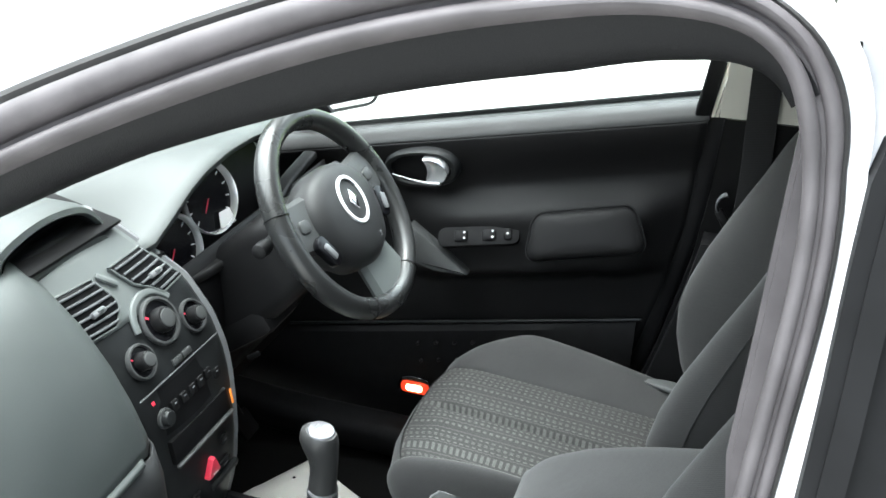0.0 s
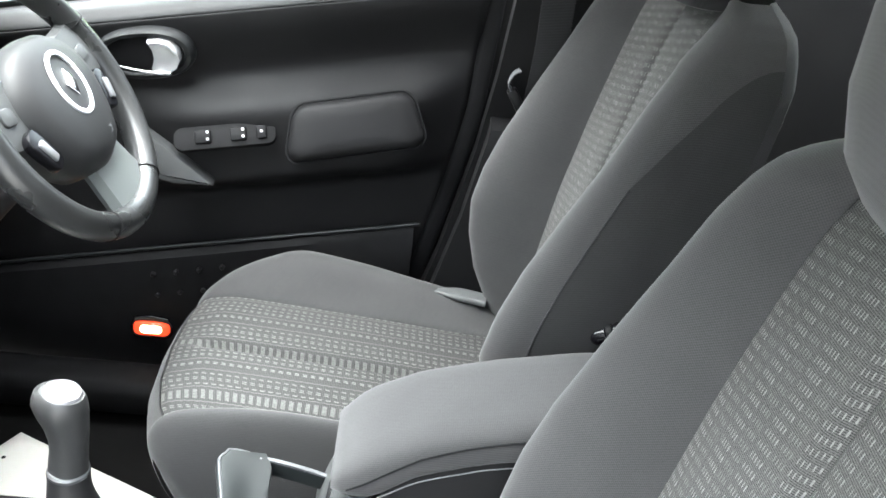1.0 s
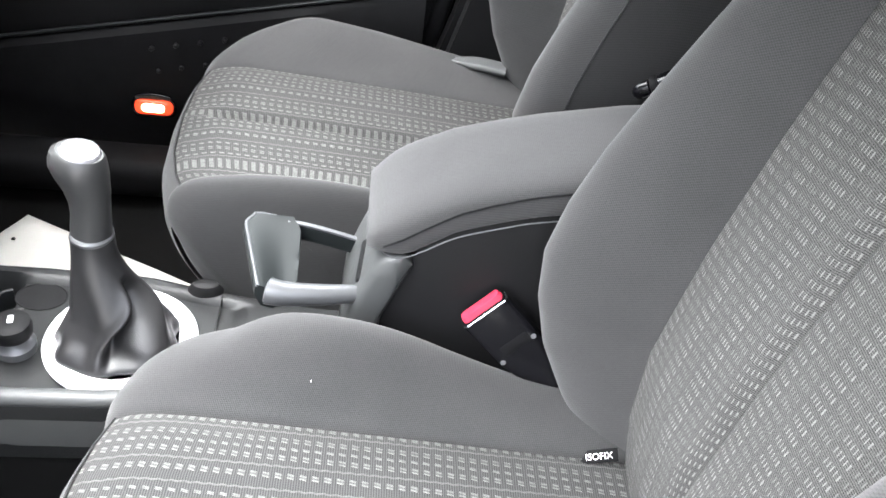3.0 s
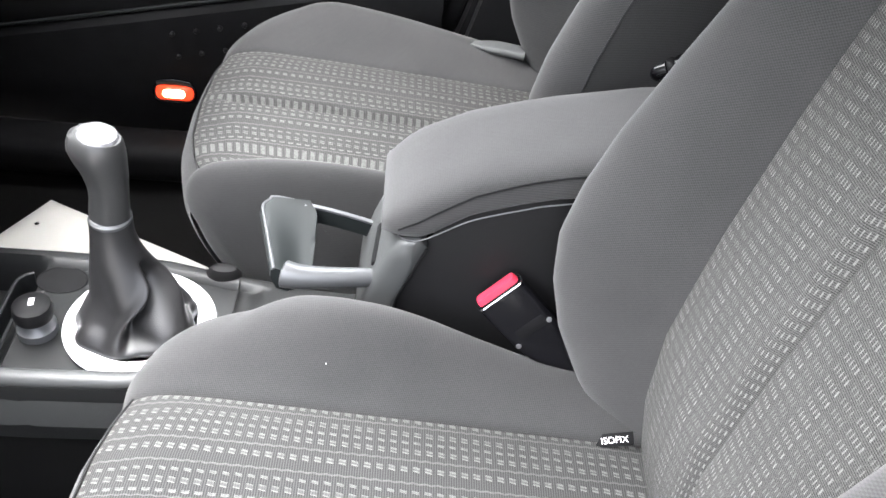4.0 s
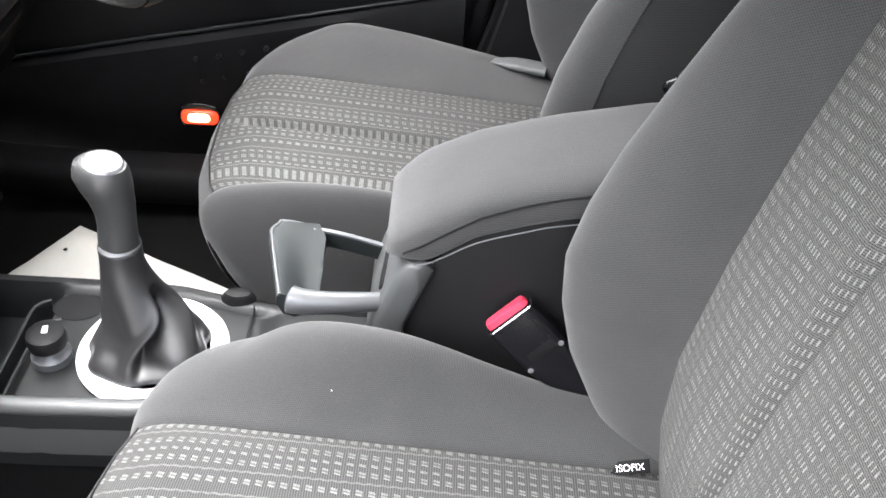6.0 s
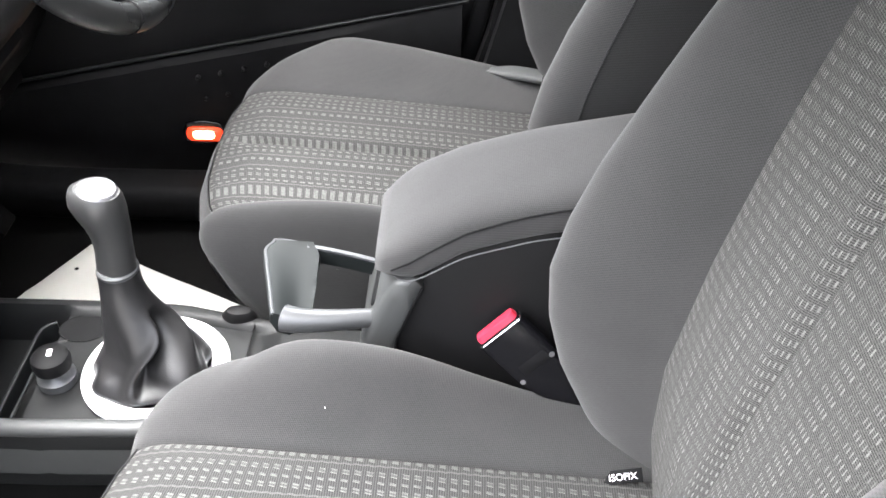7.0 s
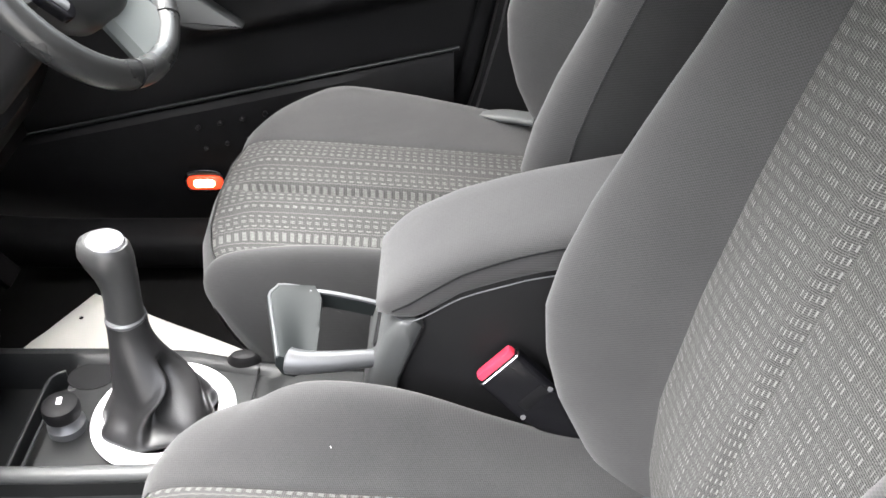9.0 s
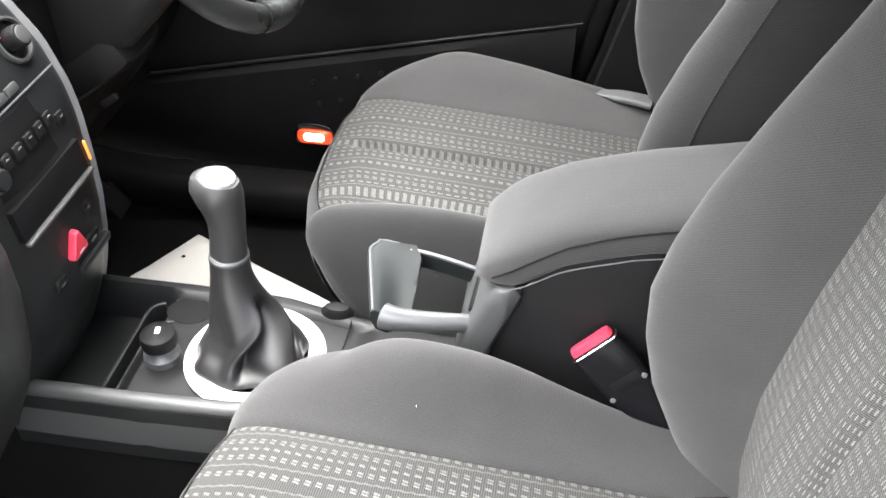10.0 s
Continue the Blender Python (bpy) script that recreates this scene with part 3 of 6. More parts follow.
pane = loft([[(-0.55, y, z), (0.45, y, z + 0.10), (0.45, y + 0.004, z + 0.10), (-0.55, y + 0.004, z)] for y, z in ((0.752, 0.92), (0.66, 1.2), (0.60, 1.36))])
made = part("window_pane", pane, GLASS, door)
made.visible_shadow = False

part("door_bottom", solid((1.05, 0.05, 0.30), pose(-0.08, 0.738, 0.37), 0.01), BLACK, door)

# handle: dark bezel, chrome ring and lever
hm = facing((-0.096, 0.687, 0.905), (0, -1, -0.30), (-0.2, 0, 1))
oval = [(0.074 * math.copysign(abs(math.cos(a)) ** 0.85, math.cos(a)), 0.041 * math.copysign(abs(math.sin(a)) ** 0.85, math.sin(a))) for a in [2 * math.pi * k / 44 for k in range(44)]]
part("handle_bezel", loft([[hm @ Vector((x * s, y * s2, h)) for x, y in oval] for s, s2, h in ((1.10, 1.14, -0.012), (1.08, 1.12, 0.004), (1.02, 1.03, 0.009), (0.92, 0.88, 0.009), (0.86, 0.80, 0.002))]), STACK_GREY, door, "charcoal oval handle surround")
part("handle_recess", plate([(x * 0.88, y * 0.82) for x, y in oval], hm @ pose(0, 0, 0.0035), 0.004, 0.001), RUBBER_DARK, door, "black handle recess")
blade = [hm @ Vector((-0.062 + 0.10 * f, -0.004 - 0.026 * math.sin(math.pi * 0.5 * f) ** 1.0, 0.012 + 0.004 * f)) for f in [k / 16 for k in range(17)]]
handle = part("door_handle", sweep(blade, rounded(0.006, 0.008, 0.0025), (0, -1, 0), scale=lambda t: 0.35 + 0.85 * t), HANDLE, door, "chrome inner door handle")
lever = [(0.004, -0.031), (0.030, -0.032), (0.050, -0.024), (0.061, -0.006), (0.060, 0.010), (0.050, 0.025), (0.034, 0.031), (0.016, 0.031), (0.020, 0.016), (0.018, 0.000), (0.010, -0.016)]
rows = [[hm @ Vector((0.034 + (x - 0.034) * s, y * s, h)) for x, y in lever] for s, h in ((1.0, 0.002), (1.0, 0.014), (0.93, 0.018), (0.70, 0.014), (0.35, 0.011))]
part("handle_lever", loft(rows), HANDLE, handle, "polished chrome pull lever")

# armrest: switch panel, cloth pad, pull pocket
sm = facing((0.038, 0.650, 0.792), (0, -0.75, 0.66), (-0.2, 0.6, 0.8))
panel = thing("window_switch_panel", (0.038, 0.66, 0.79), "black window switch panel set in the driver door armrest", "switch panel")
part("panel_plate", plate(rounded(0.165, 0.040, 0.015), sm @ pose(0, 0, 0.002), 0.012, 0.002), RUBBER_DARK, panel)
for k, x in enumerate((-0.035, 0.022, 0.060)):
    wide = 0.026 if k < 2 else 0.016
    sw = part("switch", solid((wide, 0.022, 0.010), sm @ pose(x, 0, 0.003, 8, 0, 0), 0.003), BLACK, panel)
    for dy in ((-0.006, 0.006) if k < 2 else (0.0,)):
        part("switch_mark", solid((0.004, 0.004, 0.0012), sm @ pose(x + (0.008 if k < 2 else 0), dy, 0.0088), 0.0004), WHITE_MARK, sw, "pale switch symbol")
am = facing((0.245, 0.650, 0.830), (0, -0.93, 0.36), (-0.22, 0.6, 0.8))
pad = [(x + (y / 0.092 + 0.5) * (0.0055 - 0.0215 * x / 0.1175), y) for x, y in rounded(0.235, 0.092, 0.024, 6)]
bm = loft([[am @ Vector((x * s, y * s, h)) for x, y in pad] for s, h in ((1.0, -0.012), (1.0, 0.000), (0.99, 0.006), (0.965, 0.011), (0.92, 0.0155), (0.84, 0.0195), (0.7, 0.0225), (0.4, 0.0245))])
part("armrest_pad", bm, DASH_DARK, door, "charcoal padded armrest")
part("pad_groove", sweep([am @ Vector((x * 1.015, y * 1.03, 0.001)) for x, y in pad], ring(0.0026, 8), (0, -1, 0), closed=True), RUBBER_DARK, door)
tri = [(-0.105, 0.075), (-0.06, 0.045), (0.018, -0.012), (0.020, -0.017), (-0.045, -0.020), (-0.09, -0.008)]
pm = facing((0.0, 0.632, 0.725), (0, -1, 0.1))
part("grab_pull", plate(tri, pm, 0.03, 0.006), NOSE, door, "grey triangular door pull")
# lower door: seam ridge, map pocket and speaker dimples
ridge = [(x, 0.688, 0.553 + 0.21 * (x + 0.07)) for x in [-0.55 + 0.92 * k / 16 for k in range(17)]]
part("seam_ridge", sweep(ridge, rounded(0.007, 0.006, 0.0025), (0, 0, 1)), STACK_GREY, door, "thin grey ridge along the lower trim")
rows = []
for k in range(25):
    x = -0.58 + 0.94 * k / 24
    top = 0.548 + 0.21 * (x + 0.07)
    bow = 0.030 * math.sin(math.pi * k / 24)
    rows.append([(x, 0.690, top), (x, 0.682 - bow * 0.2, top - 0.012), (x, 0.676 - bow * 0.3, top - 0.09), (x, 0.676 - bow * 0.3, 0.36), (x, 0.690 - bow * 0.3, 0.30), (x, 0.71, 0.29)])
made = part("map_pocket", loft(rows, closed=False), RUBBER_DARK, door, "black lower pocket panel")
for x, z in ((-0.095, 0.505), (-0.054, 0.514), (-0.013, 0.523), (0.028, 0.532), (-0.087, 0.463), (-0.047, 0.473), (-0.006, 0.482)):
    part("peg", lathe([(0.0042, -0.004), (0.0042, 0.003), (0.003, 0.0045), (0.001, 0.005)], facing((x, 0.6755 - 0.008 * math.sin(math.pi * (x + 0.58) / 0.94), z), (0, -1, 0.15)), 10), DASH_DARK, door)

# courtesy lamp low in the door
lm = facing((-0.100, 0.664, 0.392), (0, -1, 0.25))
lamp = thing("courtesy_lamp", (-0.100, 0.664, 0.38), "lit amber courtesy lamp low on the driver door", "lamp")
def oblong(w, h, r, out):
    return [lm @ Vector((x, y, out)) for x, y in rounded(w, h, r, 6)]


part("lens", loft([oblong(0.066, 0.027, 0.011, 0.0), oblong(0.065, 0.026, 0.011, 0.004), oblong(0.058, 0.020, 0.009, 0.0075), oblong(0.040, 0.010, 0.004, 0.009)]), LENS, lamp, "glowing amber lens")
part("bulb", loft([oblong(0.040, 0.015, 0.007, 0.0085), oblong(0.038, 0.014, 0.0065, 0.0105), oblong(0.030, 0.009, 0.004, 0.0115)]), FILAMENT, lamp, "white-hot bulb")
part("bezel", sweep(oblong(0.072, 0.032, 0.014, 0.001), ring(0.003, 8), (0, -1, 0), closed=True), GLOSS_BLACK, lamp)
# lip added for the red reflection that the door trim shows above the lens
part("hood", sweep([lm @ Vector((x, 0.021 - 0.004 * (x / 0.03) ** 2, 0.004)) for x in [-0.03 + 0.06 * k / 12 for k in range(13)]], rounded(0.010, 0.006, 0.002), (0, -1, 0)), GLOSS_BLACK, lamp, "glossy lip added to mirror the lamp's glow")

# footwell side in front of the door
bm = loft([[(-0.85, 0.66, z), (-0.60, 0.66, z), (-0.60, 0.70, z), (-0.85, 0.70, z)] for z in (0.23, 0.9)])
tagged(part("wall_right", bm, CARPET), "black carpeted footwell side", "car wall", kind="structure")
bm = loft([[(-0.85, -0.66, z), (-0.50, -0.66, z), (-0.50, -0.70, z), (-0.85, -0.70, z)] for z in (0.23, 0.9)])
tagged(part("wall_left", bm, CARPET), "black carpeted footwell side", "car wall", kind="structure")
sill = [(-0.55, 0.60, 0.315), (-0.40, 0.615, 0.29), (-0.2, 0.62, 0.285), (0.2, 0.62, 0.285), (0.5, 0.62, 0.285)]
for m in (1, -1):
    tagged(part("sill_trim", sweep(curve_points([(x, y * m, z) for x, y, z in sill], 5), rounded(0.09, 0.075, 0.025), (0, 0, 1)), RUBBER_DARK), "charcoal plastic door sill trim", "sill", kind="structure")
rear_trim = solid((1.2, 0.05, 0.84), pose(1.22, 0.715, 0.765), 0.02)
tagged(part("wall_rear_side", rear_trim, DASH_DARK), "charcoal rear door trim on the driver side", "car wall", kind="structure")
part_ledge = solid((1.0, 0.05, 0.02), pose(1.10, 0.715, 1.185, 0, -8, 0), 0.007)
tagged(part("trim", part_ledge, DASH), "grey ledge under the rear side window", "trim", kind="structure")

# belt on the driver side pillar
sb = thing("seat_belt", (0.51, 0.655, 0.93), "black seat belt with a chrome tongue hanging on the pillar", "seat belt")
strap = curve_points([(x, side_y(z) - 0.034, z) for x, z in ((0.530, 1.38), (0.528, 1.25), (0.532, 1.10), (0.535, 0.96), (0.520, 0.70), (0.505, 0.40))], 6)
part("strap", sweep(strap, rounded(0.048, 0.0025, 0.001), (0.1, 1, 0.25)), BELT, sb)
part("tongue", sweep(curve_points([(0.496, 0.600, 0.968), (0.488, 0.598, 0.964), (0.482, 0.597, 0.954), (0.481, 0.597, 0.944), (0.486, 0.598, 0.936)], 4), rounded(0.0030, 0.012, 0.0012), (0, 1, 0.2)), SATIN, sb, "slim bent metal belt tongue")
part("tongue_grip", solid((0.016, 0.014, 0.046), pose(0.497, 0.602, 0.918, 0, -32, 0), 0.005), DASH_DARK, sb)

# door mirror outside
mir = thing("wing_mirror", (-0.40, 0.86, 0.90), "dark-backed door mirror outside the driver window", "wing mirror")
mm = facing((-0.352, 0.885, 0.990), (0.80, -0.56, 0.075), (0, 0, 1))
bm = loft([[mm @ Vector((x * s, y * s, h)) for x, y in rounded(0.185, 0.105, 0.035, 6)] for s, h in ((1.0, 0.0), (1.03, -0.02), (0.98, -0.06), (0.75, -0.10), (0.4, -0.115))])
part("housing", bm, GLOSS_BLACK, mir)
part("mirror_glass", plate(rounded(0.162, 0.088, 0.026, 6), mm @ pose(0, 0, 0.003), 0.004, 0.001), MIRROR, mir, "mirror glass")
part("mirror_foot", tube([(-0.40, 0.78, 0.965), (-0.41, 0.83, 0.965), (-0.41, 0.88, 0.98)], 0.022), BLACK, mir)
corner = [(-0.10, -0.03), (0.05, -0.02), (-0.02, 0.06), (-0.09, 0.075)]
part("mirror_corner_trim", plate([(x, y) for x, y in corner], facing((-0.36, 0.735, 1.00), (0, -1, 0.2)), 0.012, 0.004), BLACK, mir)

# ---- dashboard ----
dash = thing("dashboard", (-0.4, 0, 0.5), "grey moulded dashboard with centre stack, vents and instrument hood", "dashboard")
STACK = [(0.44, -0.252), (0.50, -0.225), (0.55, -0.207), (0.60, -0.195), (0.65, -0.19), (0.70, -0.19), (0.75, -0.197), (0.80, -0.208), (0.85, -0.228), (0.90, -0.255), (0.95, -0.292), (1.0, -0.337), (1.03, -0.375)]
STACK_RIGHT = [(0.44, 0.115), (0.55, 0.098), (0.61, 0.094), (0.70, 0.098), (0.77, 0.111), (0.843, 0.116), (0.914, 0.108), (0.986, 0.068), (1.03, 0.045)]
STACK_LEFT = [(0.44, -0.118), (0.60, -0.110), (0.68, -0.108), (0.75, -0.108), (0.826, -0.115), (0.902, -0.133), (0.979, -0.161), (1.03, -0.172)]
MID = -0.008


def across_stack(z, v):
    """Sideways place on the centre stack: v runs from -1 at its passenger edge to 1 at its driver edge."""
    l, r = line(STACK_LEFT, z), line(STACK_RIGHT, z)
    return (l + r) / 2 + v * (r - l) / 2


def stack_at(y, z, out=0.0):
    """A pose on the face of the centre stack: z out of the face, y up along it."""
    slope = (line(STACK, z + 0.01) - line(STACK, z - 0.01)) / 0.02
    n = Vector((1, 0, -slope)).normalized()
    x = line(STACK, z) - 0.012 * (abs(y - MID) / 0.12) ** 2
    return facing(Vector((x, y, z)) + n * out, n, (slope, 0, 1))


# top pad up to the windscreen, with the crown that rises over the instruments
LIP = [(0.05, 0.955), (0.089, 0.977), (0.137, 0.996), (0.189, 1.020), (0.242, 1.035), (0.313, 1.044), (0.389, 1.043), (0.50, 1.032), (0.60, 1.010), (0.68, 0.985)]


def dash_top(x, y):
    base = 0.985 + 0.055 * smooth(-0.80, -0.45, x) - 0.02 * (y / 0.68) ** 2
    low = base - 0.03 * smooth(-0.45, -0.33, x)
    crown = base + 0.012 * smooth(-0.75, -0.5, x) * smooth(0.05, 0.22, y)
    crown += (line(LIP, y) - crown) * smooth(-0.50, -0.31, x)
    return low + (crown - low) * smooth(0.0, 0.085, y)


rows = []
for k in range(81):
    y = -0.68 + 1.36 * k / 80
    over = smooth(0.03, 0.085, y)
    end = -0.34 + 0.030 * over
    row = [(-0.82 + (end + 0.82) * j / 30, y, dash_top(-0.82 + (end + 0.82) * j / 30, y)) for j in range(31)]
    row += [(end + 0.006 * over, y, row[-1][2] - 0.004), (end + 0.006 * over, y, row[-1][2] - 0.011)]
    rows.append(row)
made = part("top_pad", loft(rows, closed=False), DASH, dash, "grey soft-touch dash top")
thicken(made, 0.004)

# passenger side: rolled pad and glovebox
PASS = [(1.030, -0.38), (1.025, -0.33), (1.00, -0.285), (0.96, -0.245), (0.91, -0.212), (0.86, -0.188), (0.815, -0.172), (0.80, -0.170)]
GLOVE = [(0.795, -0.168), (0.75, -0.158), (0.70, -0.157), (0.64, -0.165), (0.58, -0.185), (0.52, -0.215), (0.46, -0.25), (0.42, -0.275)]


def side_rows(profile, y0, y1, n, bulge=0.02, lift=0.0):
    rows = []
    for k in range(n + 1):
        y = y0 + (y1 - y0) * k / n
        edge = smooth(y1 + 0.002, y1 - 0.045, y)
        rows.append([(x - 0.045 * (1 - edge) ** 2 + bulge * math.sin(math.pi * (y - y0) / (y1 - y0)) * 0.5, y, z) for z, x in profile])
    return rows


made = part("passenger_pad", loft(side_rows(PASS, -0.68, -0.128, 26), closed=False), DASH, dash, "grey rolled dash pad over the glovebox")
thicken(made, 0.004)
# darker plastic than the pad: the shade below it is put into the colour
made = part("glovebox_lid", loft(side_rows(GLOVE, -0.66, -0.122, 26), closed=False), HUB, dash, "grey glovebox lid darkened for the shade under the pad")
thicken(made, 0.004)
part("glovebox_ridge", sweep([(x + 0.006, y, z) for (x, y, z) in [r[-1] for r in side_rows(PASS, -0.66, -0.15, 12)]], rounded(0.012, 0.010, 0.004), (0, 0, 1)), DASH, dash)
bm = loft([[(-0.83, -0.66, z), (-0.30, -0.66, z), (-0.30, 0.10, z), (-0.40, 0.12, z), (-0.40, 0.66, z), (-0.83, 0.66, z)] for z in (0.50, 0.95)])
part("inner_bulk", bm, BLACK, dash, "black structure under the dash top")

# centre stack
stack = part("facia_panel", loft([[(line(STACK, z) - 0.012 * v * v - 0.006 * smooth(0.85, 1.0, abs(v)), across_stack(z, v), z) for v in [-1 + k / 10 for k in range(21)]] for z in [0.44 + 0.59 * k / 50 for k in range(51)]], closed=False), STACK_GREY, dash, "dark grey curved centre stack")
thicken(stack, 0.004)
for v in (-1, 1):
    cheek = [[(line(STACK, z) - d, across_stack(z, v) + w * v, z) for d, w in ((0.014, -0.004), (0.010, 0.004), (0.014, 0.010), (0.05, 0.012), (0.30, 0.012), (0.30, -0.004))] for z in [0.44 + 0.59 * k / 40 for k in range(41)]]
    # the passenger side edge takes a darker plastic to stand for its shade
    part("stack_cheek", loft(cheek), GREY_TRIM if v == 1 else HUB, dash, "grey edge beside the centre stack" if v == 1 else "grey edge beside the centre stack, darkened for shade")

# vents: satin surround, recess, slats and sliders
panel = part("vent_surround", loft([[(line(STACK, z) + 0.003 - 0.012 * v * v, across_stack(z, v * 0.95), z) for v in [-1 + k / 10 for k in range(21)]] for z in [0.915 + 0.092 * k / 10 for k in range(11)]], closed=False), SURROUND, dash, "grey vent surround")
thicken(panel, 0.003)
# each vent: its outer and inner edge as (height, sideways place); the inner edges give way to the large dial
VENTS = [([(0.916, -0.121), (0.972, -0.148)], [(0.916, -0.074), (0.932, -0.052), (0.944, -0.048), (0.972, -0.060)]),
         ([(0.916, 0.036), (0.930, 0.020), (0.945, -0.004), (0.974, -0.022)], [(0.916, 0.091), (0.974, 0.050)])]
for left, right in VENTS:
    vm = stack_at((line(left, 0.945) + line(right, 0.945)) / 2, 0.945, 0.004)
    vent = thing("air_vent", vm.translation, "slatted air vent in the top of the centre stack", "air vent")
    steps = [0.916 + 0.057 * k / 12 for k in range(13)]

    def vent_point(y, z, out):
        return stack_at(y, z, out).translation
    sheet = [[vent_point(line(left, z) + (line(right, z) - line(left, z)) * k / 8, z, 0.0068) for k in range(9)] for z in steps]
    thicken(part("recess", loft(sheet, closed=False), RUBBER_DARK, vent, "black vent recess"), 0.0015)
    for k in range(6):
        z = 0.9215 + 0.0092 * k
        run = [vent_point(line(left, z) + 0.002 + (line(right, z) - line(left, z) - 0.004) * n / 6, z, 0.0100) for n in range(7)]
        part("slat", sweep(run, rounded(0.0036, 0.0052, 0.0012), stack_at(0, z).col[2].to_3d()), SLAT, vent, "pale grey slat")
    mid = (line(left, 0.942) + line(right, 0.942)) / 2
    part("slider", solid((0.026, 0.009, 0.010), stack_at(mid + 0.004, 0.940, 0.0120), 0.003), GREY_TRIM, vent, "grey slider")
    part("slider_grip", solid((0.012, 0.0035, 0.004), stack_at(mid + 0.006, 0.941, 0.0178), 0.0012), SURROUND, vent, "pale slider grip")
    edge_line = [vent_point(line(left, z) - 0.001, z, 0.0072) for z in steps] + [vent_point(line(right, z) + 0.001, z, 0.0072) for z in reversed(steps)]
    part("rim", sweep(edge_line, rounded(0.0030, 0.005, 0.0012), stack_at(0, 0.945).col[2].to_3d(), closed=True), SURROUND, vent)
part("hood_switch", solid((0.036, 0.009, 0.006), stack_at(-0.039, 0.964, 0.009) @ pose(0, 0, 0, 0, 0, -52), 0.003), SURROUND, dash, "small satin button bar between the vents")

# raised collar that runs round the upper side of the large dial
collar = [stack_at(-0.003 + 0.046 * math.cos(a), 0.893 + 0.046 * 0.80 * math.sin(a), 0.005).translation for a in [radians(25 + 150 * k / 30) for k in range(31)]]
part("dial_collar", sweep(collar, rounded(0.011, 0.007, 0.003), stack_at(0, 0.91).col[2].to_3d()), SURROUND, dash, "pale raised collar over the large dial")

# heater dials
for y, z, r in ((-0.003, 0.893, 0.036), (0.064, 0.868, 0.026), (-0.070, 0.866, 0.026)):
    dm = stack_at(y, z, 0.002)
    dial = thing("heater_dial", dm.translation, "round heater dial with a satin ring and red mark", "dial")
    part("surround_ring", lathe([(r, 0), (r * 1.02, 0.004), (r * 0.97, 0.008), (r * 0.88, 0.008), (r * 0.84, 0.002)], dm, 36), NOSE, dial, "satin grey ring")
    part("scale_face", lathe([(r * 0.85, 0.0), (r * 0.85, 0.003), (r * 0.2, 0.003)], dm, 32), GLOSS_BLACK, dial, "glossy black scale")
    part("knob", lathe([(r * 0.52, 0.002), (r * 0.52, 0.014), (r * 0.47, 0.019), (r * 0.40, 0.020), (r * 0.1, 0.019)], dm, 28), DASH_DARK, dial)
    part("grip_cap", lathe([(r * 0.40, 0.018), (r * 0.38, 0.0215), (r * 0.30, 0.0225), (r * 0.05, 0.0215)], dm, 24), NOSE, dial, "paler grey knob cap")
    part("red_mark", solid((r * 0.10, r * 0.20, 0.001), dm @ pose(-r * 0.55, r * 0.40, 0.004, 0, 0, 52), 0.0003), RED, dial, "red heat mark")
    part("scale_bars", solid((r * 0.08, r * 0.14, 0.001), dm @ pose(r * 0.66, r * 0.22, 0.004, 0, 0, -70), 0.0003), WHITE_MARK, dial)
for dy in (-0.012, 0.012):
    part("rocker", solid((0.022, 0.010, 0.006), stack_at(MID + 0.010 + dy, 0.838, 0.003), 0.002), NOSE, dash, "small rocker button")

# radio with buttons, slot and the row of switches
radio = thing("car_radio", (-0.2, MID, 0.70), "black car radio with small buttons and an open slot", "car radio")
part("faceplate", loft([[(line(STACK, z) + 0.0035 - 0.012 * v * v, MID + 0.088 * v, z) for v in [-1 + k / 8 for k in range(17)]] for z in [0.757 + 0.066 * k / 8 for k in range(9)]], closed=False), BLACK, radio, "black button panel")
for k in range(6):
    y = -0.052 + 0.022 * k
    key = part("key", solid((0.015, 0.017, 0.005), stack_at(y, 0.791 - 0.012 * (k == 5), 0.005), 0.002), DASH_DARK, radio)
    part("key_print", solid((0.006, 0.0018, 0.0008), stack_at(y, 0.794 - 0.012 * (k == 5), 0.0080), 0.0002), SLAT, key, "pale printed mark")
part("volume_knob", lathe([(0.012, 0), (0.012, 0.010), (0.010, 0.013), (0.003, 0.0135)], stack_at(-0.077, 0.785, 0.004), 24), STACK_GREY, radio)
part("volume_ring", lathe([(0.015, 0), (0.015, 0.004), (0.0125, 0.005), (0.0122, 0.001)], stack_at(-0.077, 0.785, 0.004), 24), NOSE, radio)
part("power_mark", solid((0.006, 0.006, 0.002), stack_at(-0.086, 0.812, 0.006), 0.001), RED, radio, "small red button")
slot = stack_at(MID, 0.731, 0.0)
part("slot", plate([(-0.074, -0.020), (0.074, -0.020), (0.074, 0.018), (-0.074, 0.018)], slot @ pose(0, 0, 0.0035), 0.010, 0.001), BLACK, radio, "black open slot")
part("slot_lip", solid((0.152, 0.005, 0.008), slot @ pose(0, -0.023, 0.005), 0.002), NOSE, radio, "grey lip under the slot")
part("seam_line", solid((0.20, 0.002, 0.002), stack_at(MID, 0.828, 0.0030), 0.0005), GREY_TRIM, radio)
part("side_indicator", solid((0.004, 0.026, 0.003), stack_at(0.083, 0.722, 0.004), 0.0015), AMBER, radio, "glowing amber strip")

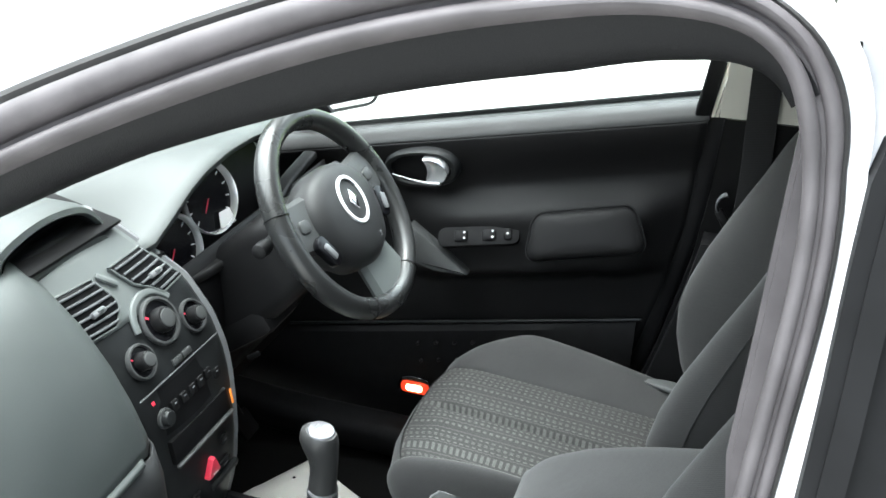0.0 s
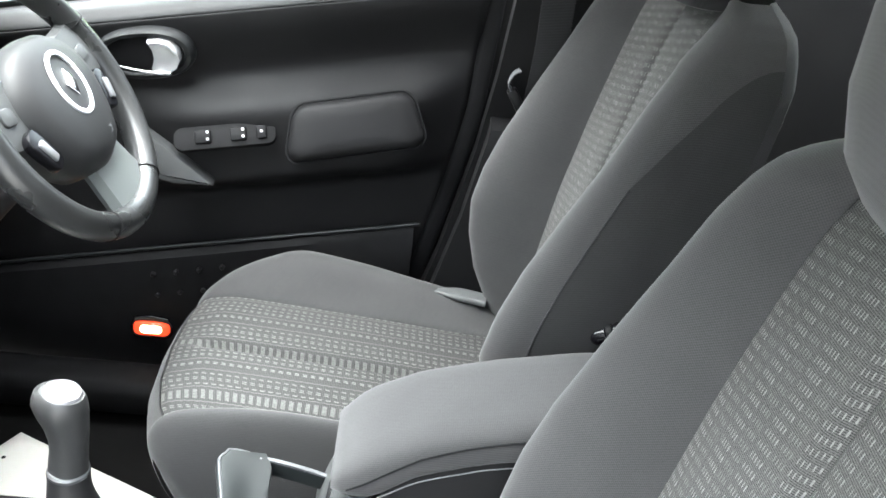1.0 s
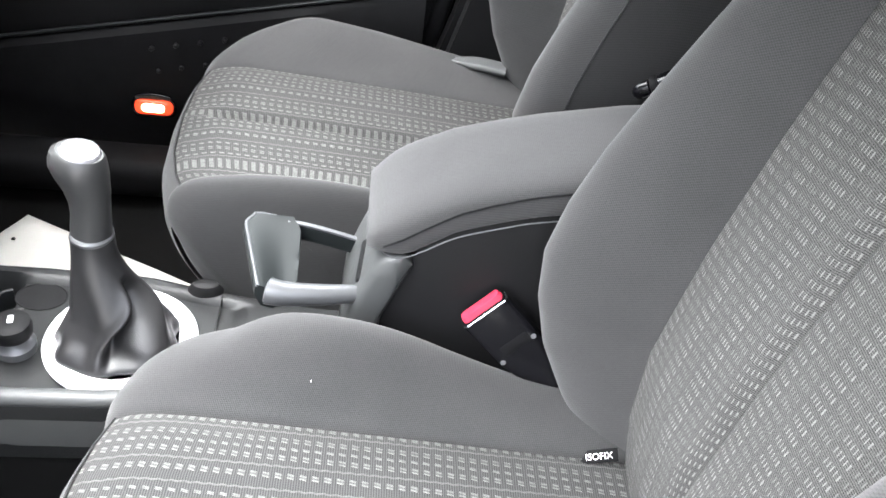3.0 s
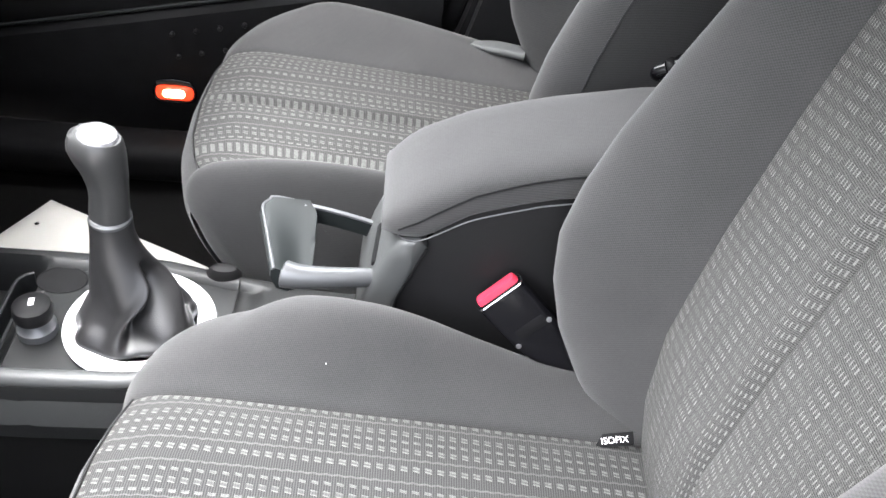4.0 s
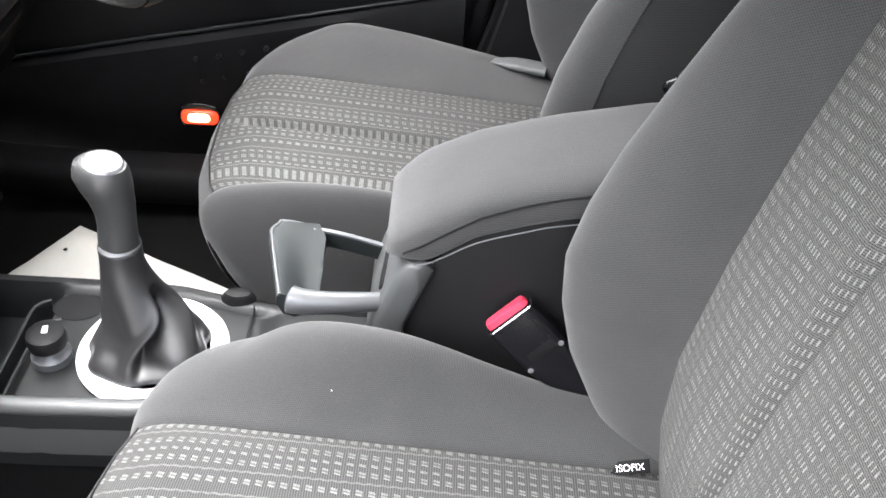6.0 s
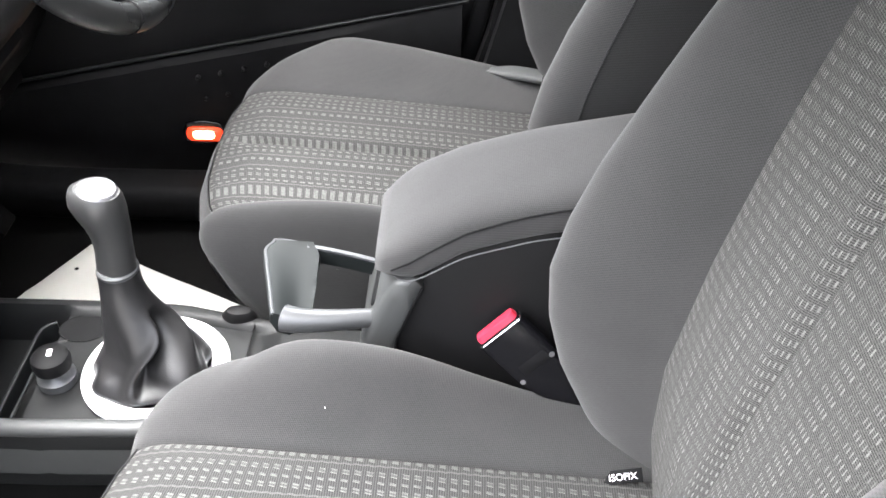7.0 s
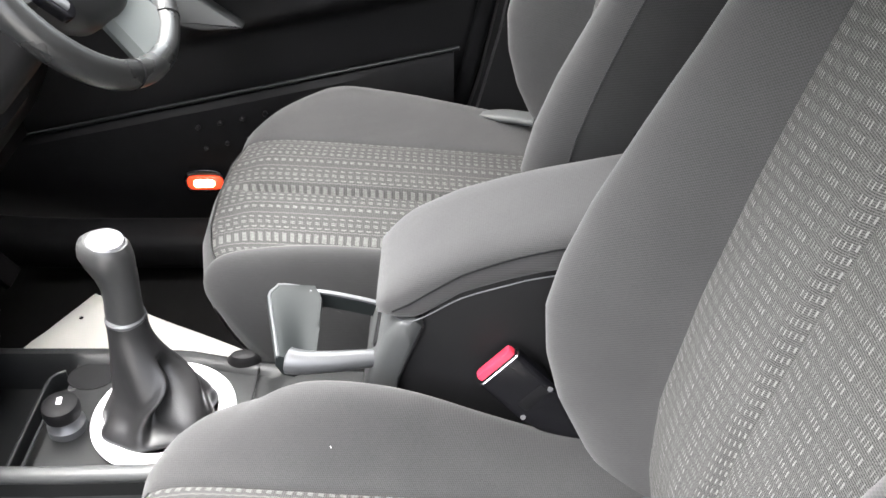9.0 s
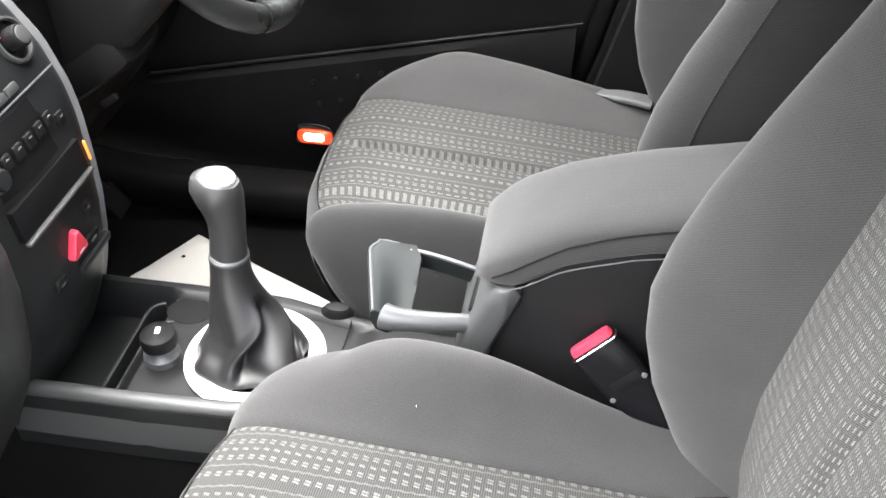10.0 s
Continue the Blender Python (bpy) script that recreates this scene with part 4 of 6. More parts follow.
hz = stack_at(-0.006, 0.652, 0.002)
hazard = thing("hazard_switch", hz.translation, "red triangular hazard switch on the centre stack", "switch")
part("button", loft([[hz @ Vector((x * s, y * s, h)) for x, y in [(0.0, 0.019), (0.004, 0.018), (0.017, -0.010), (0.015, -0.014), (-0.015, -0.014), (-0.017, -0.010), (-0.004, 0.018)]] for s, h in ((1.0, 0), (1.0, 0.006), (0.9, 0.009), (0.4, 0.010))]), RED, hazard)
part("triangle_mark", solid((0.012, 0.0016, 0.0008), hz @ pose(0, -0.008, 0.0098), 0.0003), WHITE_MARK, hazard)
for y, z, w in ((0.040, 0.672, 0.016), (-0.045, 0.622, 0.022), (0.036, 0.628, 0.030)):
    part("stack_button", solid((w, 0.018, 0.006), stack_at(y, z, 0.003), 0.003), DASH_DARK, dash)
    part("button_mark", solid((w * 0.4, 0.003, 0.0008), stack_at(y, z, 0.0063), 0.0002), SATIN, dash)
part("small_tray", solid((0.075, 0.012, 0.010), stack_at(0.035, 0.607, 0.004), 0.003), STACK_GREY, dash)

# display hood on top of the stack
hood = thing("display_hood", (-0.38, -0.03, 1.0), "grey hood over a dark recessed display", "display")
arch = [(-0.150, 0.000), (-0.146, 0.045), (-0.125, 0.066), (-0.06, 0.078), (0.0, 0.074), (0.040, 0.058), (0.068, 0.022), (0.078, 0.0)]
outer_arch = curve_points([(y - 0.03, z, 0) for y, z in arch], 5)
rows = []
for x, s, lift in ((-0.352, 0.93, 0.0), (-0.347, 0.98, 0.0), (-0.350, 1.03, 0.002), (-0.365, 1.06, 0.004), (-0.42, 1.07, 0.004), (-0.50, 1.06, -0.012), (-0.56, 1.04, -0.05)):
    rows.append([(x - 0.25 * (p[1]) * 0.3, -0.03 + (p[0] + 0.03) * s, 0.985 + p[1] * s + lift) for p in outer_arch])
made = part("hood_shell", loft(rows, closed=False), DASH, hood)
thicken(made, 0.004)
rows = [[(x, -0.03 + (p[0] + 0.03) * s, 0.987 + p[1] * s * k) for p in outer_arch] for x, s, k in ((-0.353, 0.92, 0.92), (-0.42, 0.86, 0.85), (-0.47, 0.80, 0.75))]
part("hood_lining", loft(rows, closed=False), BLACK, hood, "black hood lining")
part("display_screen", solid((0.004, 0.165, 0.048), pose(-0.468, -0.045, 1.012, 0, -14, 0), 0.001), GLOSS_BLACK, hood, "dark unlit display")
# black plate added over the dash top to darken the hood's inside
part("hood_dark_plate", solid((0.142, 0.205, 0.006), pose(-0.406, -0.045, 1.0285, 0, 12.5, 0), 0.002), RUBBER_DARK, hood)

# instrument binnacle
cluster = thing("instrument_cluster", (-0.34, 0.31, 0.88), "twin-dial instrument cluster with bright rings under a hood", "instrument cluster")
rows = []
for k in range(31):
    y = 0.085 + 0.525 * k / 30
    h = line(LIP, y)
    rows.append([(-0.309, y, h - 0.009), (-0.318, y, h - 0.014), (-0.35, 0.335 + (y - 0.335) * 0.96, h - 0.028), (-0.40, 0.335 + (y - 0.335) * 0.92, h - 0.045)])
part("hood_lining", loft(rows, closed=False), RUBBER_DARK, cluster, "black inner hood")
part("back_panel", plate(rounded(0.44, 0.165, 0.05, 6), facing((-0.372, 0.32, 0.925), (1, 0, 0.30)), 0.01, 0.003), BLACK, cluster)
for y, z, r in ((0.304, 0.951, 0.064), (0.192, 0.905, 0.057)):
    cm = facing((-0.352, y, z), (1, -0.12, 0.30))
    part("dial_ring", lathe([(r, 0), (r * 1.03, 0.010), (r * 1.0, 0.015), (r * 0.955, 0.011), (r * 0.93, 0.001)], cm, 40), HANDLE, cluster, "bright chrome dial ring")
    part("dial_face", lathe([(r * 0.93, 0.0), (r * 0.92, 0.002), (r * 0.1, 0.002)], cm, 36), GLOSS_BLACK, cluster, "black dial face")
    for k in range(11):
        a = radians(220 - 26 * k)
        part("tick", solid((0.0016, 0.008, 0.0006), cm @ pose(r * 0.80 * math.cos(a), r * 0.80 * math.sin(a), 0.0025, 0, 0, math.degrees(a) - 90), 0), WHITE_MARK, cluster)
    part("needle", solid((0.0018, r * 0.42, 0.0012), cm @ pose(-r * 0.16, -r * 0.18, 0.006, 0, 0, 140), 0.0003), RED, cluster, "red needle")
# white plate that paints the bright reflection on the dial
part("dial_reflection", plate([(-0.020, -0.014), (0.022, -0.014), (0.016, 0.014), (-0.012, 0.014)], facing((-0.327, 0.322, 0.910), (1, -0.12, 0.30)), 0.002, 0.0005), WHITE_MARK, cluster, "white plate painted for the reflection on the dial")
# driver side lower dash
LOWER = [(0.985, -0.345), (0.95, -0.325), (0.90, -0.305), (0.85, -0.292), (0.78, -0.290), (0.70, -0.305), (0.62, -0.335), (0.55, -0.38)]
made = part("knee_panel", loft([[(x, y, z) for z, x in LOWER[2:]] for y in [0.118 + 0.552 * k / 20 for k in range(21)]], closed=False), BLACK, dash, "black panel below the wheel")
thicken(made, 0.004)
lip = [(-0.318, 0.125, 0.872), (-0.300, 0.20, 0.868), (-0.292, 0.30, 0.872), (-0.30, 0.42, 0.885), (-0.32, 0.54, 0.90), (-0.33, 0.66, 0.91)]
part("binnacle_lip", sweep(curve_points(lip, 5), rounded(0.03, 0.018, 0.007), (0, 0, 1)), DASH_DARK, dash, "charcoal lip below the instruments")
bm = solid((0.05, 0.055, 0.045), pose(-0.272, 0.262, 0.845, 0, -10, 0), 0.006)
part("switch_housing", bm, STACK_GREY, dash)
part("mirror_switch", lathe([(0.015, 0), (0.015, 0.006), (0.011, 0.010), (0.003, 0.0105)], facing((-0.246, 0.246, 0.860), (1, -0.5, 0.1)), 24), GREY_TRIM, dash, "round mirror adjuster knob")
side_vent = facing((-0.40, 0.60, 0.985), (0.6, -0.5, 0.5))
part("side_vent", lathe([(0.042, 0), (0.044, 0.006), (0.036, 0.008), (0.034, 0.001), (0.01, 0.001)], side_vent, 28), DASH_DARK, dash, "round side air vent")

# ---- steering column and wheel ----
TILT = 33.3
wm = pose(-0.104, 0.316, 0.958, 0, 90 - TILT, 0) @ pose(0, 0, 0, 0, 0, 90)
# in wm: z points at the driver, y up in the plane of the wheel, x to the far side
axes = wm.to_3x3()
wheel = thing("steering_wheel", wm.translation, "black leather four-spoke steering wheel with a silver ring on the hub", "steering wheel")
R, r0 = 0.170, 0.0180
path = [wm @ Vector((R * math.cos(a), R * math.sin(a), 0)) for a in [2 * math.pi * k / 72 for k in range(72)]]
rim = part("rim", sweep(path, ring(r0, 14, r0 * 1.12), wm.col[2].to_3d(), closed=True), LEATHER, wheel, "black leather rim")
for deg in (160, 20, -62, -118):
    a = radians(deg)
    part("rim_seam", sweep([wm @ (Matrix.Rotation(a, 4, "Z") @ Vector((R + (r0 + 0.0006) * math.cos(b), 0, (r0 * 1.12 + 0.0006) * math.sin(b)))) for b in [2 * math.pi * k / 20 for k in range(20)]], ring(0.0011, 6), wm.col[2].to_3d(), closed=True), RUBBER_DARK, rim)


def hub_ring(s, h):
    base = [(0.0, 0.073), (0.040, 0.066), (0.070, 0.040), (0.078, 0.005), (0.066, -0.040), (0.042, -0.072), (0.0, -0.084), (-0.042, -0.072), (-0.066, -0.040), (-0.078, 0.005), (-0.070, 0.040), (-0.040, 0.066)]
    return [wm @ Vector((p.x * s * 1.32, p.y * s * 1.16 - 0.003, h)) for p in curve_points([(x, y, 0) for x, y in base], 4, True)]


hub = part("hub", loft([hub_ring(s, h) for s, h in ((0.80, -0.055), (0.98, -0.030), (1.0, -0.006), (0.97, 0.010), (0.88, 0.021), (0.70, 0.028), (0.42, 0.032), (0.15, 0.0335))]), HUB, wheel, "dark grey airbag cover")
part("badge_ring", sweep([wm @ Vector((0.033 * math.cos(a), 0.040 * math.sin(a) + 0.010, 0.033)) for a in [2 * math.pi * k / 40 for k in range(40)]], rounded(0.0065, 0.004, 0.0015), wm.col[2].to_3d(), closed=True), SILVER, hub, "satin silver ring")
part("badge", plate([(0.0, 0.018), (0.012, 0.0), (0.0, -0.018), (-0.012, 0.0)], wm @ pose(0, 0.010, 0.0365), 0.004, 0.002), CHROME, hub, "small chrome diamond badge")
part("airbag_print", solid((0.012, 0.010, 0.0008), wm @ pose(0.026, -0.066, 0.0275, 12, 0, 0), 0.0003), GREY_TRIM, hub)


def spoke(deg, w0, w1, mat, name, z0=-0.004):
    d = Vector((math.cos(radians(deg)), math.sin(radians(deg)), 0))
    s = Vector((-d.y, d.x, 0))
    loops = []
    for k in range(7):
        f = k / 6
        c = d * (0.050 + (R - 0.052) * f) + Vector((0, 0, z0 - 0.002 * f))
        w = w0 + (w1 - w0) * f + 0.012 * (f - 0.5) ** 2
        loops.append([wm @ (c + s * u * w + Vector((0, 0, v))) for u, v in ((-0.5, -0.008), (0.5, -0.008), (0.54, 0.0), (0.46, 0.010), (0.2, 0.013), (-0.2, 0.013), (-0.46, 0.010), (-0.54, 0.0))])
    return part(name, loft(loops), mat, wheel)


spoke(170, 0.095, 0.074, NOSE, "spoke")
spoke(10, 0.095, 0.074, NOSE, "spoke")
spoke(-80, 0.085, 0.125, SURROUND, "spoke")
for m in (-1, 1):
    pod = part("button_pod", plate(rounded(0.030, 0.056, 0.012), wm @ pose(m * 0.108, -0.030, 0.0165, 0, 0, -m * 22), 0.012, 0.003), GLOSS_BLACK, wheel, "gloss black button pod")
    part("button", solid((0.012, 0.030, 0.006), wm @ pose(m * 0.110, -0.032, 0.018, 0, 0, -m * 22), 0.003), GREY_TRIM, pod)
    part("thumb_button", plate(rounded(0.028, 0.022, 0.008), wm @ pose(m * 0.122, 0.022, 0.0115, 0, 0, m * 10), 0.008, 0.003), NOSE, wheel)

column = thing("steering_column", (-0.2, 0.316, 0.9), "dark plastic shroud round the steering column with stalks", "steering column")
ax = wm.col[2].to_3d()
base = wm.translation
loops = []
for d, w, h, dz in ((-0.045, 0.10, 0.10, 0), (-0.07, 0.15, 0.13, -0.006), (-0.13, 0.17, 0.15, -0.014), (-0.20, 0.175, 0.16, -0.026), (-0.27, 0.175, 0.165, -0.04)):
    c = base + ax * d
    loops.append([c + axes.col[0] * u + axes.col[1] * (v + dz) for u, v in rounded(w, h, 0.03, 5)])
part("shroud", loft(loops), DASH_DARK, column)
for m, rise in ((1, 12), (-1, -6)):
    tip = base + axes.col[0] * (0.145 * m) + axes.col[1] * (0.035 + 0.0015 * rise) - ax * 0.062
    part("stalk", tube([base + axes.col[0] * (0.05 * m) + axes.col[1] * 0.02 - ax * 0.09, base + axes.col[0] * (0.10 * m) + axes.col[1] * 0.028 - ax * 0.07, tip], 0.0075, 10), BLACK, column)
    part("stalk_end", lathe([(0.011, -0.012), (0.013, 0.0), (0.012, 0.016), (0.006, 0.020)], facing(tip, axes.col[0] * m), 18), DASH_DARK, column, "dark stalk knob")
part("lower_cowl", solid((0.16, 0.12, 0.06), pose(-0.275, 0.285, 0.735, 0, -35, 0), 0.02), DASH_DARK, column, "lower cowl with a slot")
part("cowl_slot", solid((0.030, 0.006, 0.010), pose(-0.235, 0.224, 0.705, 0, -35, 0), 0.003), BLACK, column)
# pedals in the dark footwell
for x, y, z in ((-0.46, 0.30, 0.36), (-0.46, 0.40, 0.36), (-0.44, 0.50, 0.32)):
    pd = thing("foot_pedal", (x, y, z), "black rubber foot pedal in the dark footwell", "pedal")
    part("pad", solid((0.014, 0.055, 0.06), pose(x, y, z, 0, -35, 0), 0.005), RUBBER_DARK, pd)
    part("arm", tube([(x - 0.01, y, z + 0.02), (x - 0.06, y, z + 0.12), (x - 0.08, y, z + 0.25)], 0.008), BLACK, pd)

# ---- centre console ----
CZ = 0.505
console = thing("centre_console", (0.1, 0, 0.23), "grey centre console with a tray and armrest box", "centre console")
HALF = [(-0.26, 0.102), (-0.10, 0.102), (0.02, 0.098), (0.10, 0.080), (0.17, 0.068), (0.24, 0.062), (0.60, 0.060)]
rows = []
for k in range(45):
    x = -0.27 + 0.54 * k / 44
    w = line(HALF, x)
    dip = 0.045 * smooth(-0.131, -0.137, x)
    well = 0.008 * smooth(0.15, 0.13, x)
    row = []
    for v in [-1 + j / 16 for j in range(33)]:
        inner = smooth(0.90, 0.82, abs(v))
        row.append((x, v * w, CZ - (dip + well) * inner))
    rows.append([(x, -w - 0.004, CZ - 0.10), (x, -w - 0.006, CZ - 0.012), (x, -w - 0.002, CZ - 0.002)] + row + [(x, w + 0.002, CZ - 0.002), (x, w + 0.006, CZ - 0.012), (x, w + 0.004, CZ - 0.10)])
part("top_panel", loft(rows, closed=False), CONSOLE, console, "dark grey console top with a shallow tray")
for m in (-1, 1):
    rail = [(x, m * (line(HALF, x) + 0.001), CZ + (0.001 if m == -1 else -0.005)) for x in [-0.26 + 0.46 * k / 24 for k in range(25)]]
    part("edge_rail", sweep(rail, rounded(0.020, 0.018, 0.008) if m == -1 else rounded(0.010, 0.010, 0.0045), (0, 0, 1)), NOSE if m == -1 else DASH_DARK, console, "rolled edge")
    side = [[(x, m * (line(HALF, x) + 0.004), CZ - 0.012), (x, m * (line(HALF, x) + 0.007), CZ - 0.05), (x, m * (line(HALF, x) + 0.003), CZ - 0.095), (x, m * (line(HALF, x) - 0.01), CZ - 0.10)] for x in [-0.27 + 0.52 * k / 20 for k in range(21)]]
    part("side_panel", loft(side, closed=False), NOSE, console, "grey console side")
part("tunnel", solid((1.3, 0.17, 0.20), pose(0.2, 0, 0.31), 0.04), CARPET, console, "black carpeted tunnel")
divider = [(-0.151, y, CZ - 0.020) for y in [-0.088 + 0.135 * k / 8 for k in range(9)]] + [(-0.149, 0.058, CZ - 0.020), (-0.143, 0.066, CZ - 0.020), (-0.134, 0.070, CZ - 0.020)]
part("tray_wall", sweep(divider, rounded(0.005, 0.030, 0.002), (0, 0, 1)), STACK_GREY, console, "thin raised tray divider")
part("tray_lip", sweep([(-0.1345, y, CZ - 0.0085) for y in [-0.086 + 0.10 * k / 8 for k in range(9)]] + [(-0.1325, 0.022, CZ - 0.0085), (-0.125, 0.034, CZ - 0.0085), (-0.112, 0.040, CZ - 0.0085)], ring(0.0022, 8), (0, 0, 1)), STACK_GREY, console, "rolled edge of the lighter panel")
part("seam", solid((0.0016, 0.11, 0.003), pose(0.116, 0.02, CZ - 0.0015), 0), BLACK, console)
# almost flat black disc; the recess's shade is put into its colour
cup = facing((-0.098, 0.062, CZ - 0.0075), (0, 0, 1), (0, 1, 0)) @ Matrix.Diagonal((1.15, 0.9, 1, 1))
part("shaded_recess_disc", lathe([(0.027, 0), (0.026, 0.0008), (0.024, -0.0006), (0.020, -0.002), (0.005, -0.002)], cup, 28), RUBBER_DARK, console, "dark round disc painted for a recess in shade")
part("clip_bump", lathe([(0.020, 0), (0.020, 0.012), (0.014, 0.020), (0.004, 0.022)], pose(0.095, 0.083, CZ - 0.009) @ Matrix.Diagonal((1.1, 0.6, 1, 1)), 24), DASH_DARK, console)

ring_at = pose(0.013, -0.006, CZ - 0.006)
part("gear_ring", lathe([(0.086, 0), (0.087, 0.004), (0.083, 0.009), (0.074, 0.0105), (0.066, 0.008), (0.064, 0.0)], ring_at, 56), SILVER, console, "broad satin silver ring round the gaiter")
lighter = thing("cigar_lighter", (-0.100, -0.024, CZ), "black round cigar lighter plugged in its socket", "lighter")
lt = pose(-0.100, -0.024, CZ - 0.008)
part("socket", lathe([(0.0225, 0), (0.0225, 0.010), (0.018, 0.014), (0.0155, 0.020), (0.0145, 0.026)], lt, 30), SATIN, lighter, "satin socket collar")
part("cap", lathe([(0.0170, 0.022), (0.0215, 0.025), (0.0225, 0.034), (0.021, 0.042), (0.016, 0.0445), (0.004, 0.0445)], lt, 30), BLACK, lighter)
part("cap_print", solid((0.006, 0.011, 0.0008), lt @ pose(0, 0.002, 0.0450, 0, 0, 10), 0.0002), WHITE_MARK, lighter, "pale printed symbol")

# ---- gear lever ----
lever = thing("gear_lever", (0.013, -0.006, CZ), "gear lever with a silver-capped knob and black leather gaiter", "gear lever")
KNOB = [(-0.004, 0.650, 0.0222, 0.0195), (-0.003, 0.664, 0.0215, 0.0190), (-0.001, 0.680, 0.0208, 0.0188), (0.000, 0.696, 0.0212, 0.0192), (-0.001, 0.712, 0.0238, 0.0208), (-0.004, 0.726, 0.0272, 0.0232), (-0.0055, 0.738, 0.0296, 0.0250), (-0.005, 0.746, 0.0288, 0.0250), (-0.004, 0.7545, 0.0268, 0.0235), (-0.002, 0.7585, 0.0228, 0.0205)]
loops = [[(cx + rx * math.cos(a), 0.004 + ry * math.sin(a) * (1.0 - 0.10 * max(0.0, math.sin(2 * a))), z - 0.20 * rx * math.cos(a) * smooth(0.68, 0.75, z)) for a in [2 * math.pi * k / 32 for k in range(32)]] for cx, z, rx, ry in KNOB]
part("knob", loft(loops), GRIP, lever, "dark grey moulded grip")
tilt = pose(-0.0015, 0.004, 0.7580, 0, 11, 0)
cap = part("cap", lathe([(0.0205, -0.003), (0.0205, 0.0008), (0.0185, 0.0032), (0.012, 0.0045), (0.003, 0.005)], tilt, 32), CAP, lever, "satin silver cap printed with the gear pattern")
for x, y, w, d in ((0, 0, 0.018, 0.0018), (-0.0085, 0, 0.0018, 0.017), (0, 0, 0.0018, 0.017), (0.0085, 0, 0.0018, 0.017)):
    part("shift_mark", solid((w, d, 0.0008), tilt @ pose(x, y, 0.0047), 0), GREY_TRIM, cap)
part("collar", lathe([(0.0215, 0.648), (0.0230, 0.650), (0.0230, 0.653), (0.0210, 0.655)], pose(-0.0035, 0.004, 0), 28), SATIN, lever, "grey collar")
loops = []
for k in range(65):
    f = k / 64
    z = 0.650 - (0.650 - CZ - 0.001) * f
    w = 0.0222 + 0.027 * smooth(0.05, 0.95, f) + 0.009 * smooth(0.70, 0.92, f)
    fold = 5.85 - 1.05 * smooth(0.42, 0.86, f)
    loop = []
    for j in range(168):
        a = 2 * math.pi * j / 168
        c, s = math.cos(a), math.sin(a)
        square = (abs(c) ** 4 + abs(s) ** 4) ** (-0.25)
        rr = w * (1 + (square - 1) * 0.42 * smooth(0.15, 0.7, f))
        off = (a - fold + math.pi) % (2 * math.pi) - math.pi
        near_it = smooth(0.30, 0.52, f) * smooth(0.97, 0.86, f)
        width = 0.09 if off < 0 else 0.40
        rr -= 0.022 * math.exp(-(off / width) ** 2) * near_it
        rr += 0.006 * math.exp(-((off + 0.22) / 0.16) ** 2) * near_it
        rr += 0.016 * math.exp(-((off - 0.95) / 0.40) ** 2) * smooth(0.45, 0.75, f) * smooth(1.03, 0.9, f)
        # the front hangs flat, then kicks out over the ring
        rr -= 0.008 * math.exp(-((a - 4.15) / 0.45) ** 2) * smooth(0.2, 0.7, f) * smooth(0.93, 0.80, f)
        rr += 0.003 * math.exp(-((a - 4.5) / 0.6) ** 2) * smooth(0.84, 0.95, f)
        rr += 0.0030 * smooth(0.3, 0.7, f) * noise.noise((c * 1.6, s * 1.6, f * 2.6))
        rr += 0.0020 * math.sin(9 * a + 11 * f) * smooth(0.80, 0.93, f)
        rr += 0.004 * smooth(0.90, 0.97, f)
        lean = 0.013 * smooth(0.1, 0.9, f)
        loop.append((-0.004 + lean + rr * 1.06 * c, 0.004 - 0.010 * f + rr * 0.95 * s, z + 0.003 * math.sin(5 * a + 1) * smooth(0.6, 1, f)))
    loops.append(loop)
gaiter = part("gaiter", loft(loops), BOOT, lever, "creased black leather gaiter", soft=True)

# ---- handbrake: a wide paddle between two arms ----
hb = thing("handbrake_lever", (0.28, 0, 0.63), "satin silver U-shaped handbrake handle in front of the armrest", "handbrake")
near = [(0.292, -0.050, 0.640), (0.270, -0.0555, 0.643), (0.240, -0.0625, 0.646), (0.212, -0.0670, 0.649), (0.197, -0.0675, 0.651), (0.189, -0.0660, 0.652)]
far = [(0.300, 0.040, 0.628), (0.262, 0.043, 0.638), (0.225, 0.044, 0.647), (0.200, 0.043, 0.652)]
part("near_arm", sweep(curve_points(near, 8), rounded(0.020, 0.021, 0.009), (0, 0, 1), scale=lambda t: (0.85 + 0.55 * t) * (1.0 if t < 0.93 else 1.0 - 2.5 * (t - 0.93) ** 0.8)), SATIN, hb, "satin silver arm")
part("far_arm", sweep(curve_points(far, 6), [(-0.003, -0.016), (0.003, -0.016), (0.003, 0.002), (0.0, 0.004), (-0.003, 0.002)], (0, 0, 1)), SATIN_DARK, hb)
part("far_edge", sweep([p + Vector((0, 0, 0.004)) for p in curve_points(far, 6)], rounded(0.006, 0.003, 0.001), (0, 0, 1)), SATIN, hb, "bright arm edge")
rows = []
for k in range(25):
    f = k / 24
    y = -0.070 + 0.118 * f
    turn = smooth(0.80, 1.0, f)
    xf = 0.183 - 0.030 * f + 0.012 * turn * turn
    xr = 0.2185 - 0.004 * f - 0.008 * turn * turn
    sag = 0.013 * (1 - f) ** 0.6
    row = [(xf + (xr - xf) * u, y, 0.661 - sag * smooth(0.0, 0.75, u) - 0.002 * u) for u in [j / 10 for j in range(11)]]
    row += [(xr + 0.001, y, 0.650), (xr - 0.002, y, 0.642), (xf + 0.012, y, 0.630), (xf, y, 0.634), (xf - 0.006, y, 0.648), (xf - 0.005, y, 0.658)]
    rows.append(row)
part("paddle", loft(rows), SATIN_DARK, hb, "broad concave satin paddle grip")
